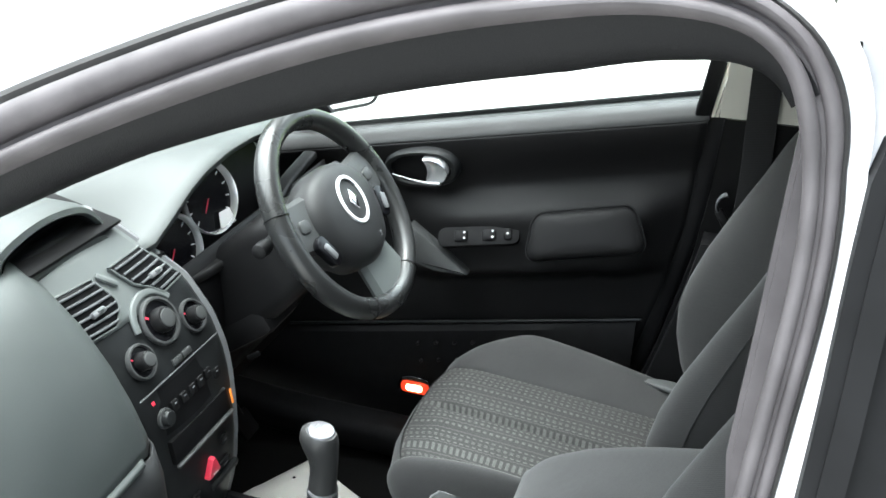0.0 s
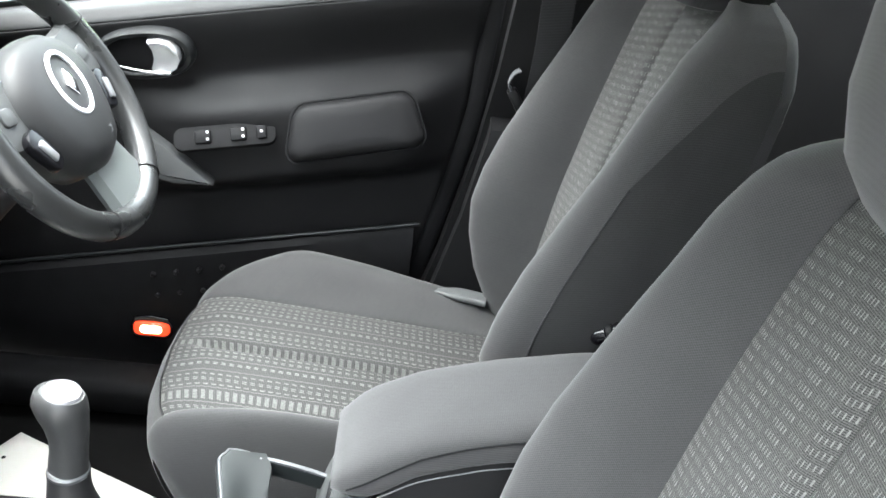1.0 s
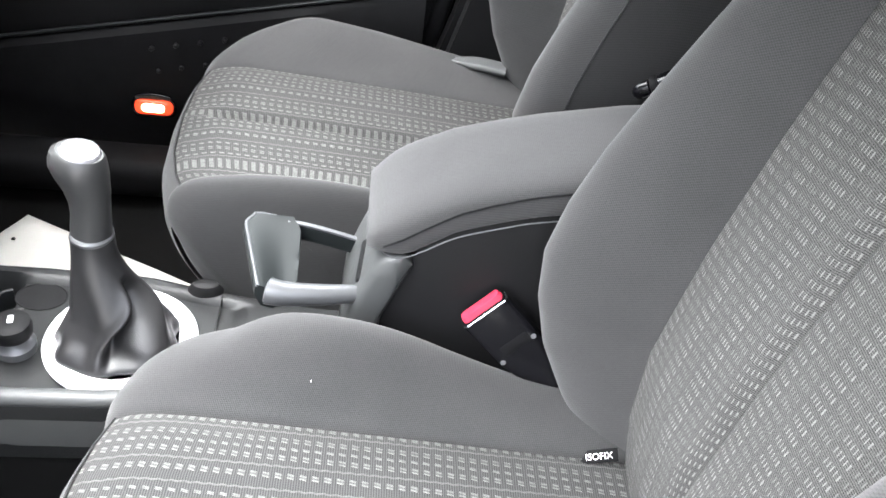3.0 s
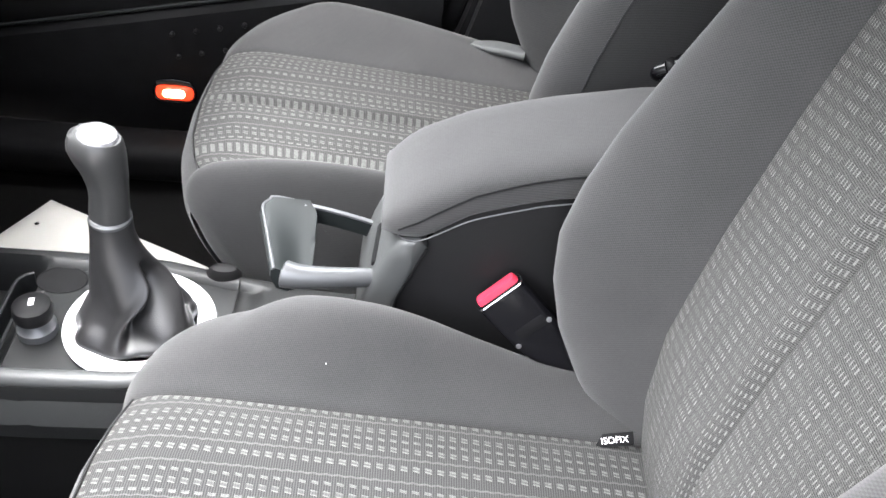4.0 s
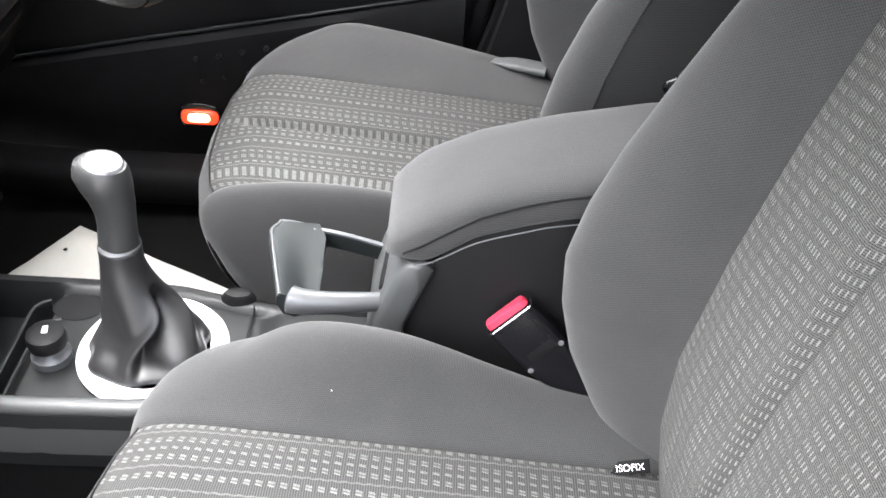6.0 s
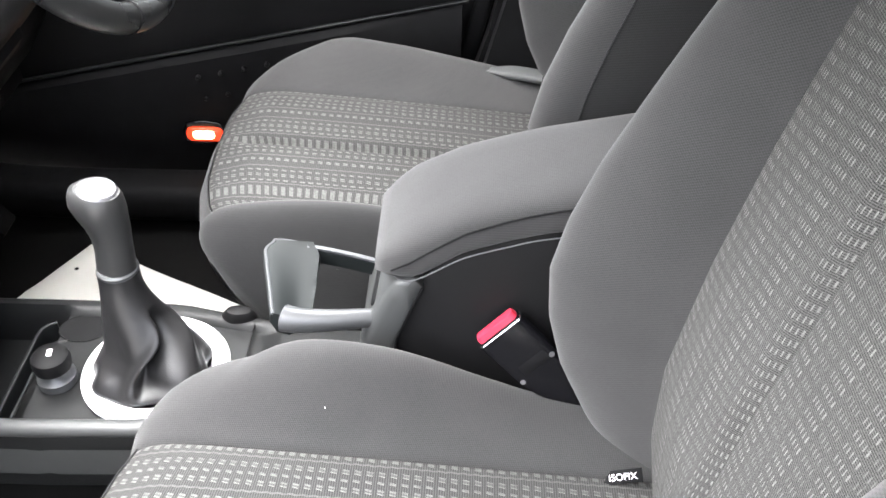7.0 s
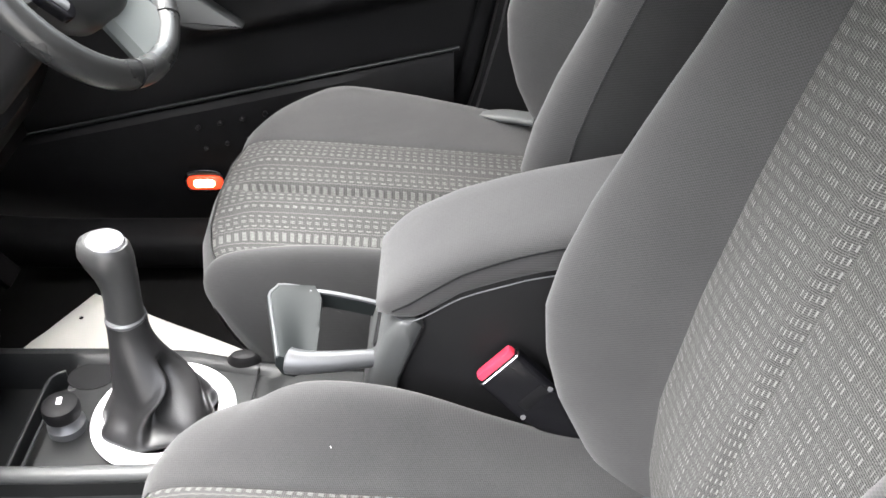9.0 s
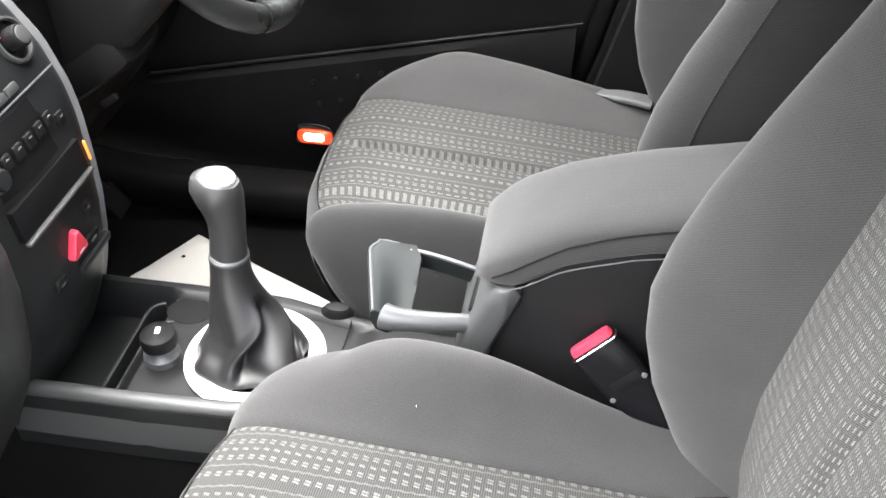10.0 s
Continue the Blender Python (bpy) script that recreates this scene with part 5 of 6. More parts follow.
lip = [(0.183 - 0.030 * f + 0.012 * smooth(0.80, 1.0, f) ** 2 - 0.002, -0.070 + 0.118 * f, 0.6605) for f in [k / 24 for k in range(25)]]
lip += [(0.172, 0.0495, 0.6595), (0.186, 0.0495, 0.657), (0.200, 0.0465, 0.6545)]
part("paddle_rim", sweep(lip, ring(0.0018, 8), (0, 0, 1)), SATIN, hb, "thin bright paddle rim")

# ---- armrest box ----
box = thing("armrest_box", (0.4, 0, 0.5), "centre armrest with a grey cloth lid on a dark box", "armrest")
TOP = [(0.290, 0.733), (0.305, 0.750), (0.330, 0.768), (0.374, 0.789), (0.42, 0.803), (0.46, 0.814), (0.543, 0.832), (0.62, 0.842), (0.68, 0.842)]
BOT = [(0.290, 0.706), (0.330, 0.710), (0.376, 0.744), (0.42, 0.760), (0.455, 0.770), (0.54, 0.783), (0.68, 0.790)]
loops = []
for k in range(33):
    x = 0.288 + 0.39 * (k / 32)
    t, b = line(TOP, x), line(BOT, x) - 0.003
    w = 0.064 + 0.0065 * smooth(0.288, 0.33, x)
    blunt = math.sqrt(1 - (1 - min(1.0, (k + 0.4) / 3.0)) ** 2)
    w -= 0.014 * (1 - blunt)
    h = (t - b) * (0.45 + 0.55 * blunt)
    ring_pts = []
    for k2 in range(32):
        a2 = 2 * math.pi * k2 / 32
        c2, s2 = math.cos(a2), math.sin(a2)
        power = 0.42 if s2 > 0 else 0.16
        ring_pts.append((x, w * math.copysign(abs(c2) ** power, c2), (t + b) / 2 + h / 2 * math.copysign(abs(s2) ** (0.62 if s2 > 0 else 0.8), s2)))
    loops.append(ring_pts)
part("lid", loft(loops), FABRIC, box, "padded grey cloth lid", soft=True)
seam = [(x, -0.0705, line(BOT, x) + (line(TOP, x) - line(BOT, x)) * line([(0.30, 0.36), (0.34, 0.52), (0.42, 0.68), (0.7, 0.70)], x)) for x in [0.305 + 0.36 * k / 20 for k in range(21)]]
part("lid_seam", sweep(seam, ring(0.0011, 6), (0, 0, 1)), RUBBER_DARK, box, "sewn seam")
trim_line = [(0.66, -0.0695, 0.786), (0.54, -0.0695, 0.780), (0.455, -0.0695, 0.767), (0.42, -0.0695, 0.757), (0.376, -0.0695, 0.741), (0.345, -0.0695, 0.721), (0.328, -0.0690, 0.711), (0.314, -0.064, 0.706), (0.303, -0.050, 0.704), (0.296, -0.020, 0.704), (0.293, 0.020, 0.704), (0.292, 0.050, 0.706), (0.291, 0.062, 0.712), (0.291, 0.066, 0.722)]
part("chrome_line", tube(trim_line, 0.0007, 8, 5), SATIN, box, "thin bright strip under the lid")
loops = []
for k in range(33):
    x = 0.286 + 0.40 * k / 32
    top = line([(0.286, 0.585), (0.301, 0.625), (0.315, 0.662), (0.333, 0.700), (0.345, 0.719), (0.376, 0.742), (0.42, 0.758), (0.54, 0.781), (0.70, 0.788)], x)
    loops.append([(x, -0.060, 0.36), (x, -0.064, top - 0.02), (x, -0.058, top), (x, 0.058, top), (x, 0.064, top - 0.02), (x, 0.060, 0.36)])
part("bin", loft(loops), DASH_DARK, box, "dark plastic storage bin")
FRONT = [(0.262, 0.560), (0.266, 0.604), (0.278, 0.643), (0.292, 0.680), (0.306, 0.701), (0.326, 0.711)]
BEHIND = [(0.336, 0.700), (0.322, 0.664), (0.308, 0.627), (0.300, 0.560)]
nose = []
for y, back in ((-0.0685, 0.028), (-0.0675, 0.012), (-0.064, 0.004), (-0.058, 0.0), (0.058, 0.0), (0.064, 0.004), (0.0675, 0.012), (0.0685, 0.028)):
    nose.append([(x + back * (1 - smooth(0.69, 0.712, z)), y, z - (0.002 if back > 0.02 else 0)) for x, z in FRONT] + [(x, y, z) for x, z in BEHIND])
part("nose_panel", loft(nose), NOSE, box, "grey sloping front panel", soft=True)
part("nose_seam", sweep([(x - 0.001, -0.0688, z) for x, z in BEHIND], ring(0.0012, 6), (0, 1, 0)), RUBBER_DARK, box, "dark joint between front panel and bin")
part("nose_slot", solid((0.010, 0.054, 0.006), pose(0.2845, -0.020, 0.660, 0, -69, 0) @ pose(0, 0, 0, 0, 0, -14), 0.0028), RUBBER_DARK, box, "long dark slot for the handbrake arm")

# ---- ribbed knob behind the armrest ----
knob = thing("recline_knob", (0.568, 0.10, 0.825), "black ribbed knob between the armrest and the driver seat", "knob")
km = facing((0.566, 0.100, 0.824), (0.80, -0.25, 0.55)) @ Matrix.Scale(0.78, 4)
part("cap", lathe([(0.009, -0.004), (0.0125, 0.0), (0.0140, 0.006), (0.0140, 0.020), (0.0120, 0.022)], km, 24), GLOSS_BLACK, knob)
part("collar", lathe([(0.0105, 0.021), (0.0160, 0.024), (0.0165, 0.030), (0.0150, 0.033)], km, 24), BLACK, knob)
part("stem", lathe([(0.0125, 0.032), (0.0135, 0.040), (0.0130, 0.070)], km, 24), GLOSS_BLACK, knob)
for k in range(10):
    part("rib", solid((0.0022, 0.0030, 0.013), km @ pose(0, 0, 0, 0, 0, 36 * k) @ pose(0.0140, 0, 0.013), 0.0008), BLACK, knob)

# ---- front seats ----
# built about the passenger seat's own middle line, then set down twice
SEAT_Y = -0.320
TOP_LINE = [(0.64, 0.545), (0.56, 0.557), (0.45, 0.567), (0.35, 0.577), (0.25, 0.586), (0.16, 0.593), (0.10, 0.5965), (0.06, 0.595), (0.036, 0.586), (0.020, 0.564), (0.013, 0.530), (0.012, 0.490), (0.021, 0.44), (0.047, 0.385), (0.09, 0.31)]
PROFILE = curve_points([(x, z, 0) for x, z in TOP_LINE], 7)
LENGTH = [0.0]
for a, b in zip(PROFILE, PROFILE[1:]):
    LENGTH.append(LENGTH[-1] + (b - a).length)
PANEL_HALF = 0.133


def bolster_height(x):
    return line([(0.0, 0.0), (0.05, 0.0), (0.08, 0.008), (0.12, 0.026), (0.17, 0.045), (0.23, 0.059), (0.28, 0.060), (0.33, 0.050), (0.38, 0.022), (0.43, -0.002), (0.47, -0.014), (0.60, -0.008)], x)


ACROSS = [(p.x, p.y) for p in curve_points([(v, d, 0) for v, d in ((0.1331, -0.003), (0.139, 0.003), (0.150, 0.010), (0.165, 0.018), (0.182, 0.026), (0.200, 0.031), (0.216, 0.029), (0.228, 0.016), (0.2355, -0.012), (0.239, -0.05), (0.237, -0.11), (0.228, -0.17))], 4)]


SWEEP = [(0, 0), (0.06, 0.005), (0.10, 0.014), (0.133, 0.026), (0.16, 0.040), (0.19, 0.066), (0.215, 0.094), (0.240, 0.135)]
SWEEP_DRIVER = [(0, 0), (0.08, 0.004), (0.133, 0.017), (0.16, 0.030), (0.19, 0.055), (0.215, 0.082), (0.240, 0.120)]


def cushion_point(i, v, d, crest, swept):
    """A point of the cushion's surface, sideways from the seat's middle line; swept: how far the front edge runs back towards the sides."""
    p = PROFILE[i]
    a, b = PROFILE[max(i - 1, 0)], PROFILE[min(i + 1, len(PROFILE) - 1)]
    t = (b - a).normalized()
    out = Vector((-abs(t.y), abs(t.x), 0))
    q = p + out * (crest + max(d, 0.0))
    if d < 0:
        core = Vector((min(max(q.x, 0.16), 0.6), 0.40, 0))
        q += (core - q).normalized() * (-d)
    q.x += line(swept, abs(v)) * smooth(0.27, 0.02, p.x) * (1 + 0.9 * smooth(0.55, 0.38, p.y))
    return Vector((q.x, v, q.y))


def bolster_rows(side, rise_at, swept, wider=0.0, tuck=0.0):
    """One side of a cushion, from the panel's seam over the bolster and down."""
    rows = []
    for i in range(len(PROFILE)):
        h = sum(rise_at(PROFILE[i].x + e) for e in (-0.03, -0.015, 0, 0.015, 0.03)) / 5 if PROFILE[i].y > 0.5 else 0.0
        s = 0.35 + 0.65 * smooth(0.60, 0.40, PROFILE[i].x)
        s *= 0.1 + 0.9 * smooth(0.50, 0.592, PROFILE[i].y) if tuck else 1.0
        row = []
        for v, d in ACROSS:
            rise = smooth(PANEL_HALF, 0.205, v) * smooth(-0.08, 0.035, d)
            w = v + wider * (1 - smooth(PANEL_HALF, 0.20, v))
            w -= 0.25 * tuck * smooth(0.16, 0.24, v)
            p = cushion_point(i, side * w, d * (s if d > 0 else 1.0), h * rise, swept)
            p.x += tuck * smooth(0.02, -0.12, d) * smooth(0.34, 0.06, PROFILE[i].x)
            row.append(p)
        rows.append(row)
    return rows


def seat_groove(v, i):
    """Sewn channels along the cushion centre."""
    x = PROFILE[i].x
    on = smooth(0.055, 0.095, x) if PROFILE[i].y > 0.54 else 0.0
    g = -0.013 * math.exp(-(v / 0.008) ** 2) * on
    puff = 0.006 * on * abs(math.sin(math.pi * min(abs(v), PANEL_HALF) / PANEL_HALF)) ** 0.6
    return g + puff


front_seat = thing("front_seat", (0.3, SEAT_Y, 0.235), "grey cloth front passenger seat with a dashed woven centre", "car seat", "front seats")
panel_end = max(i for i in range(len(PROFILE)) if PROFILE[i].y > 0.583)


def along_surface(across, depth):
    """Distance along a grooved surface, from its middle."""
    out = [0.0]
    for k in range(1, len(across)):
        out.append(out[-1] + math.hypot(across[k] - across[k - 1], depth[k] - depth[k - 1]))
    middle = min(range(len(across)), key=lambda k: abs(across[k]))
    return [d - out[middle] for d in out]


def build_cushion(seat, at, low, high, swept, rises, wider=0.0, tuck=0.0):
    """The seat's cushion: woven centre from low to high across, plain front edge, and a bolster on each side."""
    at = Vector(at)
    vs = [low + (high - low) * k / 72 for k in range(73)]
    girth = along_surface(vs, [seat_groove(v, panel_end // 2) for v in vs])
    rows, uv = [], []
    for i in range(panel_end + 1):
        edge = [smooth(0.0, 0.004, min(v - low, high - v)) * (1 if i < panel_end else 0) for v in vs]
        rows.append([cushion_point(i, v, seat_groove(v, i) - 0.003 * (1 - e), 0, swept) + at for v, e in zip(vs, edge)])
        uv.append([(LENGTH[i], g + 0.266) for g in girth])
    part("cushion_panel", loft(rows, closed=False, uv=uv), DASHED, seat, "grey cloth woven with rows of pale dashes")
    rows = [[cushion_point(i, v, -0.001, 0, swept) + at for v in vs[::4]] for i in range(panel_end, len(PROFILE))]
    part("cushion_front", loft(rows, closed=False), FABRIC, seat, "plain grey cloth front edge", soft=True)
    hem = [cushion_point(panel_end, v, 0.0006, 0, swept) + at for v in vs[::3]]
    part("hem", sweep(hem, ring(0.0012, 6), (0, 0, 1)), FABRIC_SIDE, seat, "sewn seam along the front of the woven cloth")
    for side, rise_at in ((-1, rises[0]), (1, rises[1])):
        rows = [[p + at for p in row] for row in bolster_rows(side, rise_at, swept, *((wider, tuck) if side == -1 else ()))]
        part("cushion_bolster", loft(rows, closed=False), FABRIC, seat, "plain grey cloth side bolster", soft=True)


part("seat_base", solid((0.44, 0.40, 0.13), pose(0.33, SEAT_Y, 0.385), 0.03), BLACK, front_seat, "black seat base")
for m in (-1, 1):
    part("runner", solid((0.56, 0.035, 0.08), pose(0.33, SEAT_Y + 0.17 * m, 0.275), 0.008), BLACK, front_seat, "black seat runner")

# backrest
RIDGE = [(0.50, 0.548), (0.54, 0.528), (0.583, 0.502), (0.648, 0.473), (0.709, 0.458), (0.766, 0.455), (0.82, 0.467), (0.88, 0.489), (0.954, 0.524), (1.027, 0.561), (1.09, 0.590), (1.14, 0.619), (1.17, 0.652), (1.19, 0.680)]
INNER = [(0.50, 0.585), (0.56, 0.572), (0.62, 0.563), (0.706, 0.563), (0.83, 0.583), (0.945, 0.608), (1.04, 0.632), (1.10, 0.648), (1.15, 0.664), (1.19, 0.690)]
REAR = [(0.50, 0.66), (0.60, 0.668), (0.75, 0.682), (0.90, 0.702), (1.02, 0.722), (1.12, 0.738), (1.17, 0.738), (1.19, 0.725)]
WIDE = [(0.50, 0.225), (0.60, 0.238), (0.75, 0.246), (0.90, 0.248), (1.00, 0.250), (1.08, 0.247), (1.12, 0.240), (1.15, 0.224), (1.175, 0.19), (1.19, 0.14)]
SEAM = 0.150
BACK_SIDE = [(p.x, p.y) for p in curve_points([(v, d, 0) for v, d in ((0.1490, -0.01), (0.156, 0.14), (0.166, 0.40), (0.180, 0.70), (0.195, 0.92), (0.209, 1.0), (0.221, 0.965), (0.232, 0.84), (0.240, 0.61), (0.2445, 0.33), (0.247, 0.0))], 3)]
heights = [0.50 + 0.69 * k / 60 for k in range(61)]
front_rows, front_uv, run = [], [], 0.0
bvs = [-SEAM + 2 * SEAM * k / 72 for k in range(73)]
side_rows_l, side_rows_r, rear_rows = [], [], []
for k, z in enumerate(heights):
    w, xi, xr, xb = line(WIDE, z) / 0.246, line(INNER, z), line(RIDGE, z), line(REAR, z)
    depth = max(0.006, xi - xr)
    crown = 0.008 * smooth(1.10, 1.19, z)
    g = [-0.003 + 0.011 * math.exp(-(v / 0.008) ** 2) - 0.006 * abs(math.sin(math.pi * v / SEAM)) ** 0.6 + 0.003 * smooth(SEAM - 0.004, SEAM, abs(v)) for v in bvs]
    front_rows.append([(xi + a + 0.03 * (v / SEAM) ** 2 * 0, SEAT_Y + v * w, z) for v, a in zip(bvs, g)])
    run += 0.0118
    front_uv.append([(run, v + 0.21) for v in along_surface(bvs, g)])
    for m, rows in ((-1, side_rows_l), (1, side_rows_r)):
        row = [(xi - depth * f, SEAT_Y + m * v * w, z) for v, f in BACK_SIDE]
        mid = xi - depth * 0.05
        row += [(mid + (xb - mid) * f, SEAT_Y + m * (0.2475 - 0.0064 * f) * w, z) for f in (0.1, 0.2, 0.3, 0.4, 0.5, 0.6, 0.7)]
        rows.append(row)
    mid = xi - depth * 0.05
    edge_x = mid + (xb - mid) * 0.7
    rear_rows.append([(edge_x, SEAT_Y - 0.2430 * w, z), (xb - 0.012, SEAT_Y - 0.236 * w, z), (xb, SEAT_Y - 0.21 * w, z), (xb + 0.004, SEAT_Y, z), (xb, SEAT_Y + 0.21 * w, z), (xb - 0.012, SEAT_Y + 0.236 * w, z), (edge_x, SEAT_Y + 0.243 * w, z)])
part("backrest_panel", loft(front_rows, closed=False, uv=front_uv), DASHED_BACK, front_seat, "grey cloth woven with slanting pale dashes")
# each bolster: pale cloth over front and shoulder, shade darkened into the flank's cloth
flank = len(BACK_SIDE) - 7
def on_rows(rows, z, c):
    """The point of column c at height z."""
    k = min(len(heights) - 2, max(0, int((z - heights[0]) / (heights[1] - heights[0]))))
    return Vector(rows[k][c]).lerp(Vector(rows[k + 1][c]), (z - heights[k]) / (heights[k + 1] - heights[k]))


for rows in (side_rows_l, side_rows_r):
    columns = range(flank, len(rows[0]))
    brow = [1.145 - 0.135 * (1 - (c - flank) / (columns[-1] - flank)) ** 2.2 for c in columns]
    part("backrest_bolster", loft([row[:flank + 1] for row in rows], closed=False), FABRIC, front_seat, "plain grey cloth side bolster", soft=True)
    part("backrest_flank", loft([[on_rows(rows, 0.50 + (b - 0.50) * k / 40, c) for c, b in zip(columns, brow)] for k in range(41)], closed=False), FABRIC_SIDE, front_seat, "grey cloth flank with shade darkened into its colour", soft=True)
    part("flank_seam", sweep([on_rows(rows, 0.52 + (brow[0] - 0.52) * k / 40, flank) for k in range(41)], ring(0.0012, 6), (1, 0, 0)), FABRIC_DARK, front_seat, "sewn seam of the flank")
    part("backrest_shoulder", loft([[on_rows(rows, b + (1.1899 - b) * k / 20, c) for c, b in zip(columns, brow)] for k in range(21)], closed=False), FABRIC, front_seat, "plain grey cloth shoulder", soft=True)
part("backrest_shell", loft(rear_rows, closed=False), FABRIC_DARK, front_seat, "dark cloth seat back")
top_rows = [[(line(INNER, 1.19) + (line(REAR, 1.19) - line(INNER, 1.19)) * f, SEAT_Y + v * 0.085 / 0.15, 1.19 + 0.006 * math.sin(math.pi * f)) for v in bvs[::6]] for f in (0, 0.25, 0.5, 0.75, 1)]
part("backrest_top", loft(top_rows, closed=False), FABRIC, front_seat)
# headrest
head = []
for z, w, f, b in ((1.165, 0.085, 0.640, 0.715), (1.172, 0.112, 0.622, 0.735), (1.195, 0.126, 0.607, 0.745), (1.24, 0.131, 0.597, 0.748), (1.29, 0.129, 0.597, 0.742), (1.335, 0.120, 0.606, 0.732), (1.362, 0.098, 0.625, 0.715), (1.370, 0.06, 0.645, 0.70)):
    head.append([((f + b) / 2 + (b - f) / 2 * u * 1.0, SEAT_Y + w * v * 2 * 0.5, z) for u, v in [(math.copysign(abs(math.cos(a)) ** 0.6, math.cos(a)), math.copysign(abs(math.sin(a)) ** 0.6, math.sin(a))) for a in [2 * math.pi * k / 28 for k in range(28)]]])
part("headrest", loft(head), FABRIC_DARK, front_seat, "charcoal cloth headrest")
for m in (-1, 1):
    part("headrest_post", tube([(0.672, SEAT_Y + 0.055 * m, 1.14), (0.675, SEAT_Y + 0.055 * m, 1.19)], 0.006), CHROME, front_seat, "chrome headrest post")

driver_seat = copy_thing(front_seat, pose(0.288, SEAT_Y + 0.662, 0.235))
tagged(driver_seat, "grey cloth driver seat with a dashed woven centre")
def low_bolster(x):
    """The driver's outer bolster, worn lower than the passenger's."""
    return line([(0.0, -0.020), (0.04, -0.010), (0.07, 0.002), (0.11, 0.013), (0.16, 0.023), (0.22, 0.026), (0.30, 0.020), (0.38, 0.008), (0.45, 0.0), (0.60, -0.004)], x)


build_cushion(front_seat, (0, SEAT_Y, 0), -PANEL_HALF, PANEL_HALF, SWEEP, [lambda x: 0.75 * bolster_height(x)] * 2)
build_cushion(driver_seat, (-0.011, SEAT_Y + 0.662, 0), -0.160, PANEL_HALF, SWEEP_DRIVER, [lambda x: 0.30 * bolster_height(x), low_bolster], 0.027, 0.10)
lever_at = thing("seat_lever", (0.42, 0.585, 0.55), "grey plastic seat height lever beside the driver seat", "seat lever")
leaf = curve_points([(0.386, 0.540, 0.602), (0.42, 0.540, 0.600), (0.455, 0.539, 0.597), (0.488, 0.534, 0.594)], 6)
part("grip", sweep(leaf, rounded(0.032, 0.011, 0.005), (0, 0, 1), scale=lambda t: 0.25 + 0.75 * smooth(0.0, 0.6, t)), SEAT_PLASTIC, lever_at)

# label sewn into the passenger seat
tm = facing((0.535, SEAT_Y + 0.131, 0.566), (-0.15, -0.62, 0.70), (0, 0.7, 0.7)) @ pose(0, 0, 0, 0, 0, 9)
tag = part("fabric_tag", plate([(-0.020, -0.007), (0.021, -0.007), (0.0215, 0.0068), (-0.009, 0.0066)], tm @ pose(0, 0, 0.005), 0.0015, 0.0003), RUBBER_DARK, front_seat, "black sewn label with white lettering")
writing("ISOFIX", tm @ pose(0.002, -0.0006, 0.0056), 0.0094, WHITE_MARK, tag, "white lettering")
# lint on the bolster
part("lint", solid((0.0007, 0.0018, 0.0004), pose(0.243, -0.157, 0.619, 30, 0, 20), 0), WHITE_MARK, front_seat, "fleck of pale lint")

# ---- belt buckle beside the armrest ----
buckle = thing("belt_buckle", (0.45, -0.078, 0.56), "black seat belt buckle with a red release button", "belt buckle")
across = Vector((0.70, 0.16, 0.66)).normalized()
along = Vector((0.55, -0.16, -0.80))
along = (along - across * along.dot(across)).normalized()
um = Matrix((across, along.cross(across), along)).transposed().to_4x4()
um.translation = Vector((0.405, -0.080, 0.667))
bm = loft([[um @ Vector((x * sx, y * sy, d)) for x, y in rounded(0.056, 0.019, 0.007, 4)] for sx, sy, d in ((0.92, 0.9, 0.010), (1.0, 1.0, 0.016), (1.0, 1.0, 0.075), (0.94, 0.95, 0.085), (0.62, 0.8, 0.14))])
part("body", bm, GLOSS_BLACK, buckle)
bm = loft([[um @ Vector((x * s, y * s, d)) for x, y in rounded(0.049, 0.0135, 0.0045, 4)] for s, d in ((1.0, 0.020), (1.0, 0.0065), (0.95, 0.0035), (0.6, 0.0028))])
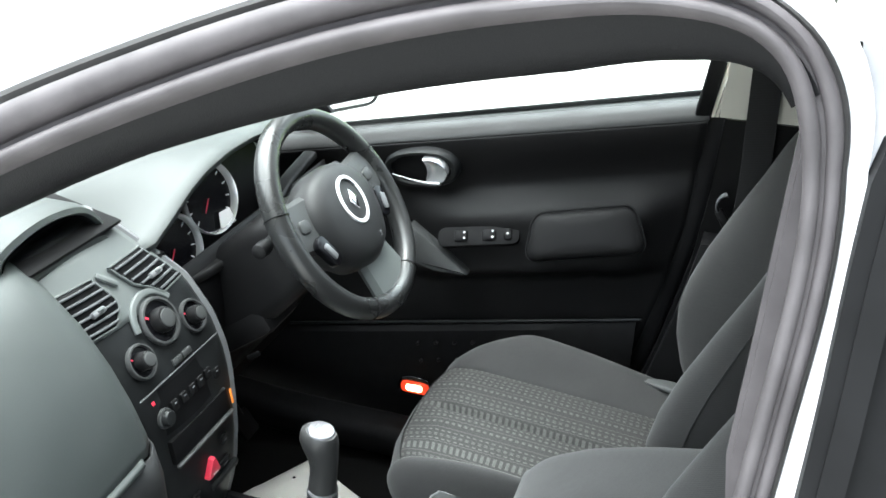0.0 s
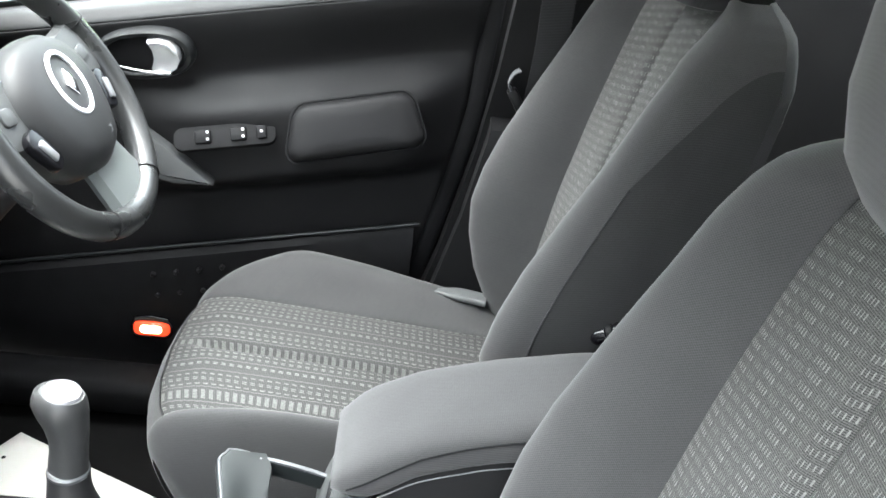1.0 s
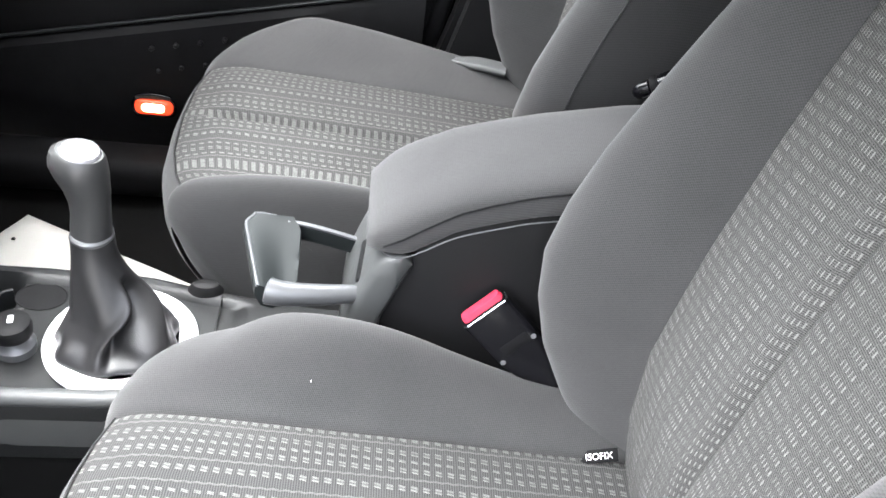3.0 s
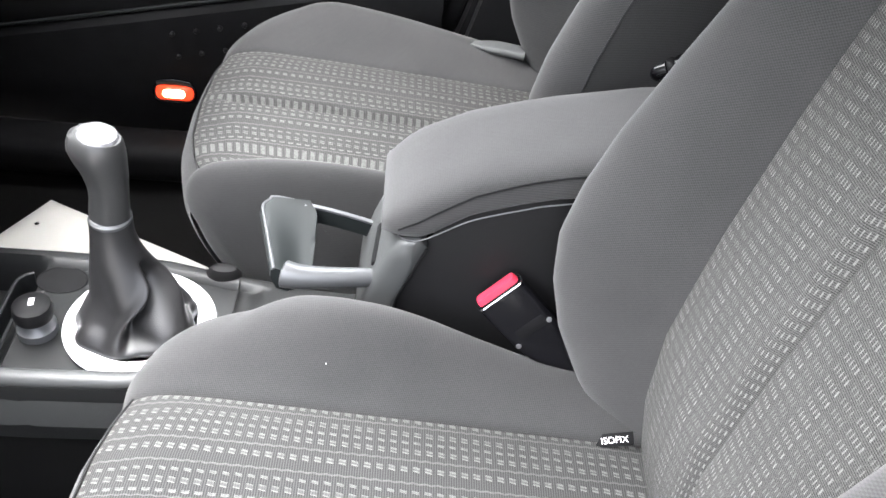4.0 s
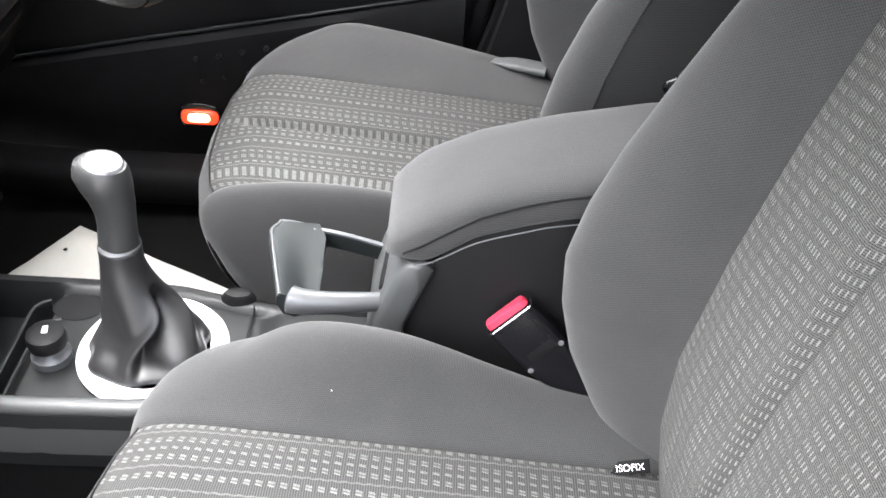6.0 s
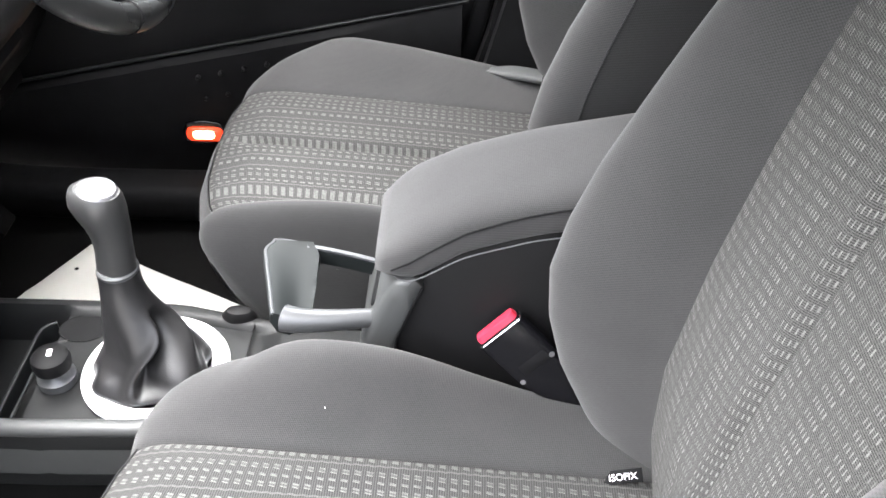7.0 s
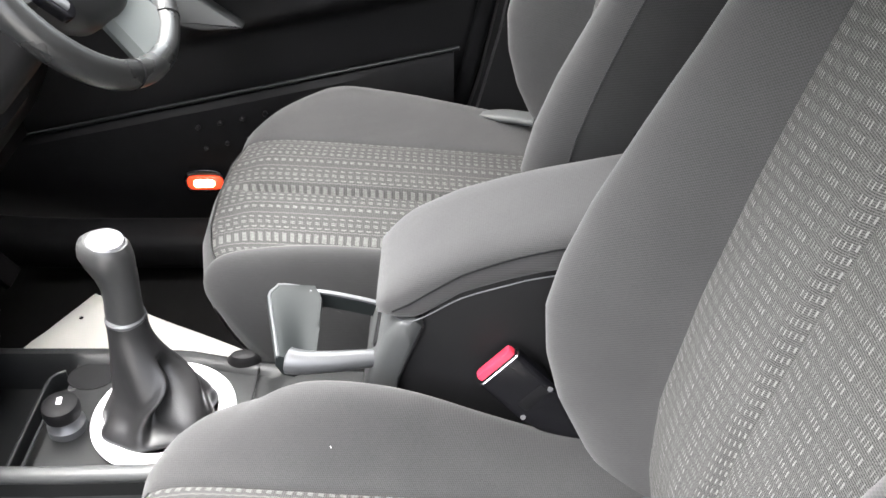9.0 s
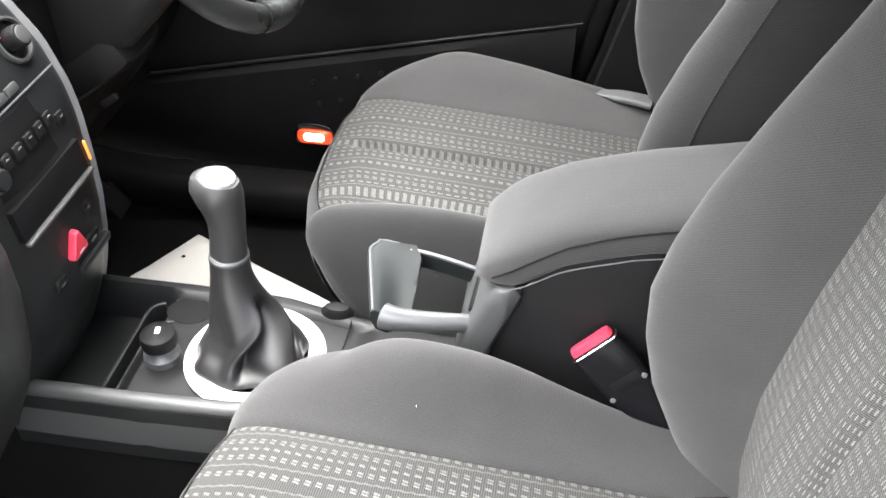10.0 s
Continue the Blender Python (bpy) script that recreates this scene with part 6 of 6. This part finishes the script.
part("release_button", bm, RED, buckle, "red release button")
part("chrome_lip", sweep([um @ Vector((x, y, 0.0125)) for x, y in rounded(0.055, 0.018, 0.006, 4)], ring(0.0012, 6), along, closed=True), CHROME, buckle)
for face in (-1, 1):
    for x, d in ((-0.022, 0.072), (0.022, 0.066)):
        part("screw", lathe([(0.0030, 0), (0.0028, 0.0014), (0.001, 0.0016)], um @ pose(x, 0.0092 * face, d, -90 * face, 0, 0), 12), STRIP, buckle)
    part("label_plate", plate(rounded(0.034, 0.014, 0.002), um @ pose(0.002, 0.0096 * face, 0.062, -90 * face, 0, 0), 0.001, 0.0002), RUBBER_DARK, buckle)
driver_buckle = copy_thing(buckle, Matrix.Translation((0.47, 0.078, 0.66)))
tagged(driver_buckle, "black seat belt buckle beside the driver seat")

# ---- paper mat in the driver footwell ----
rows = []
for i in range(15):
    f = i / 14
    left = Vector((-0.41, 0.315)).lerp(Vector((0.04, 0.12)), f)
    right = Vector((-0.298, 0.522)).lerp(Vector((0.115, 0.318)), f)
    rows.append([(*left.lerp(right, j / 8), 0.240 + 0.004 * noise.noise((f * 4, j * 0.5, 0)) + 0.003) for j in range(9)])
made = part("paper_mat", loft(rows, closed=False), PAPER)
tagged(made, "white protective paper mat on the driver footwell floor", "paper mat")
thicken(made, 0.001)
part_spot = lathe([(0.004, 0), (0.003, 0.001), (0.001, 0.0012)], pose(-0.300, 0.452, 0.247), 8)
part("spot", part_spot, BLACK, made, "dark speck")

# ---- rear bench ----
bench = thing("rear_bench", (1.3, 0, 0.24), "dark grey cloth rear bench seat", "car seat")
part("cushion", solid((0.55, 1.24, 0.18), pose(1.24, 0, 0.47, 0, 6, 0), 0.05, 4), FABRIC, bench)
part("backrest", solid((0.16, 1.24, 0.62), pose(1.60, 0, 0.82, 0, 22, 0), 0.05, 4), FABRIC, bench)
for y in (-0.36, 0.36):
    part("headrest", solid((0.09, 0.26, 0.16), pose(1.74, y, 1.20, 0, 15, 0), 0.035, 4), FABRIC_DARK, bench)
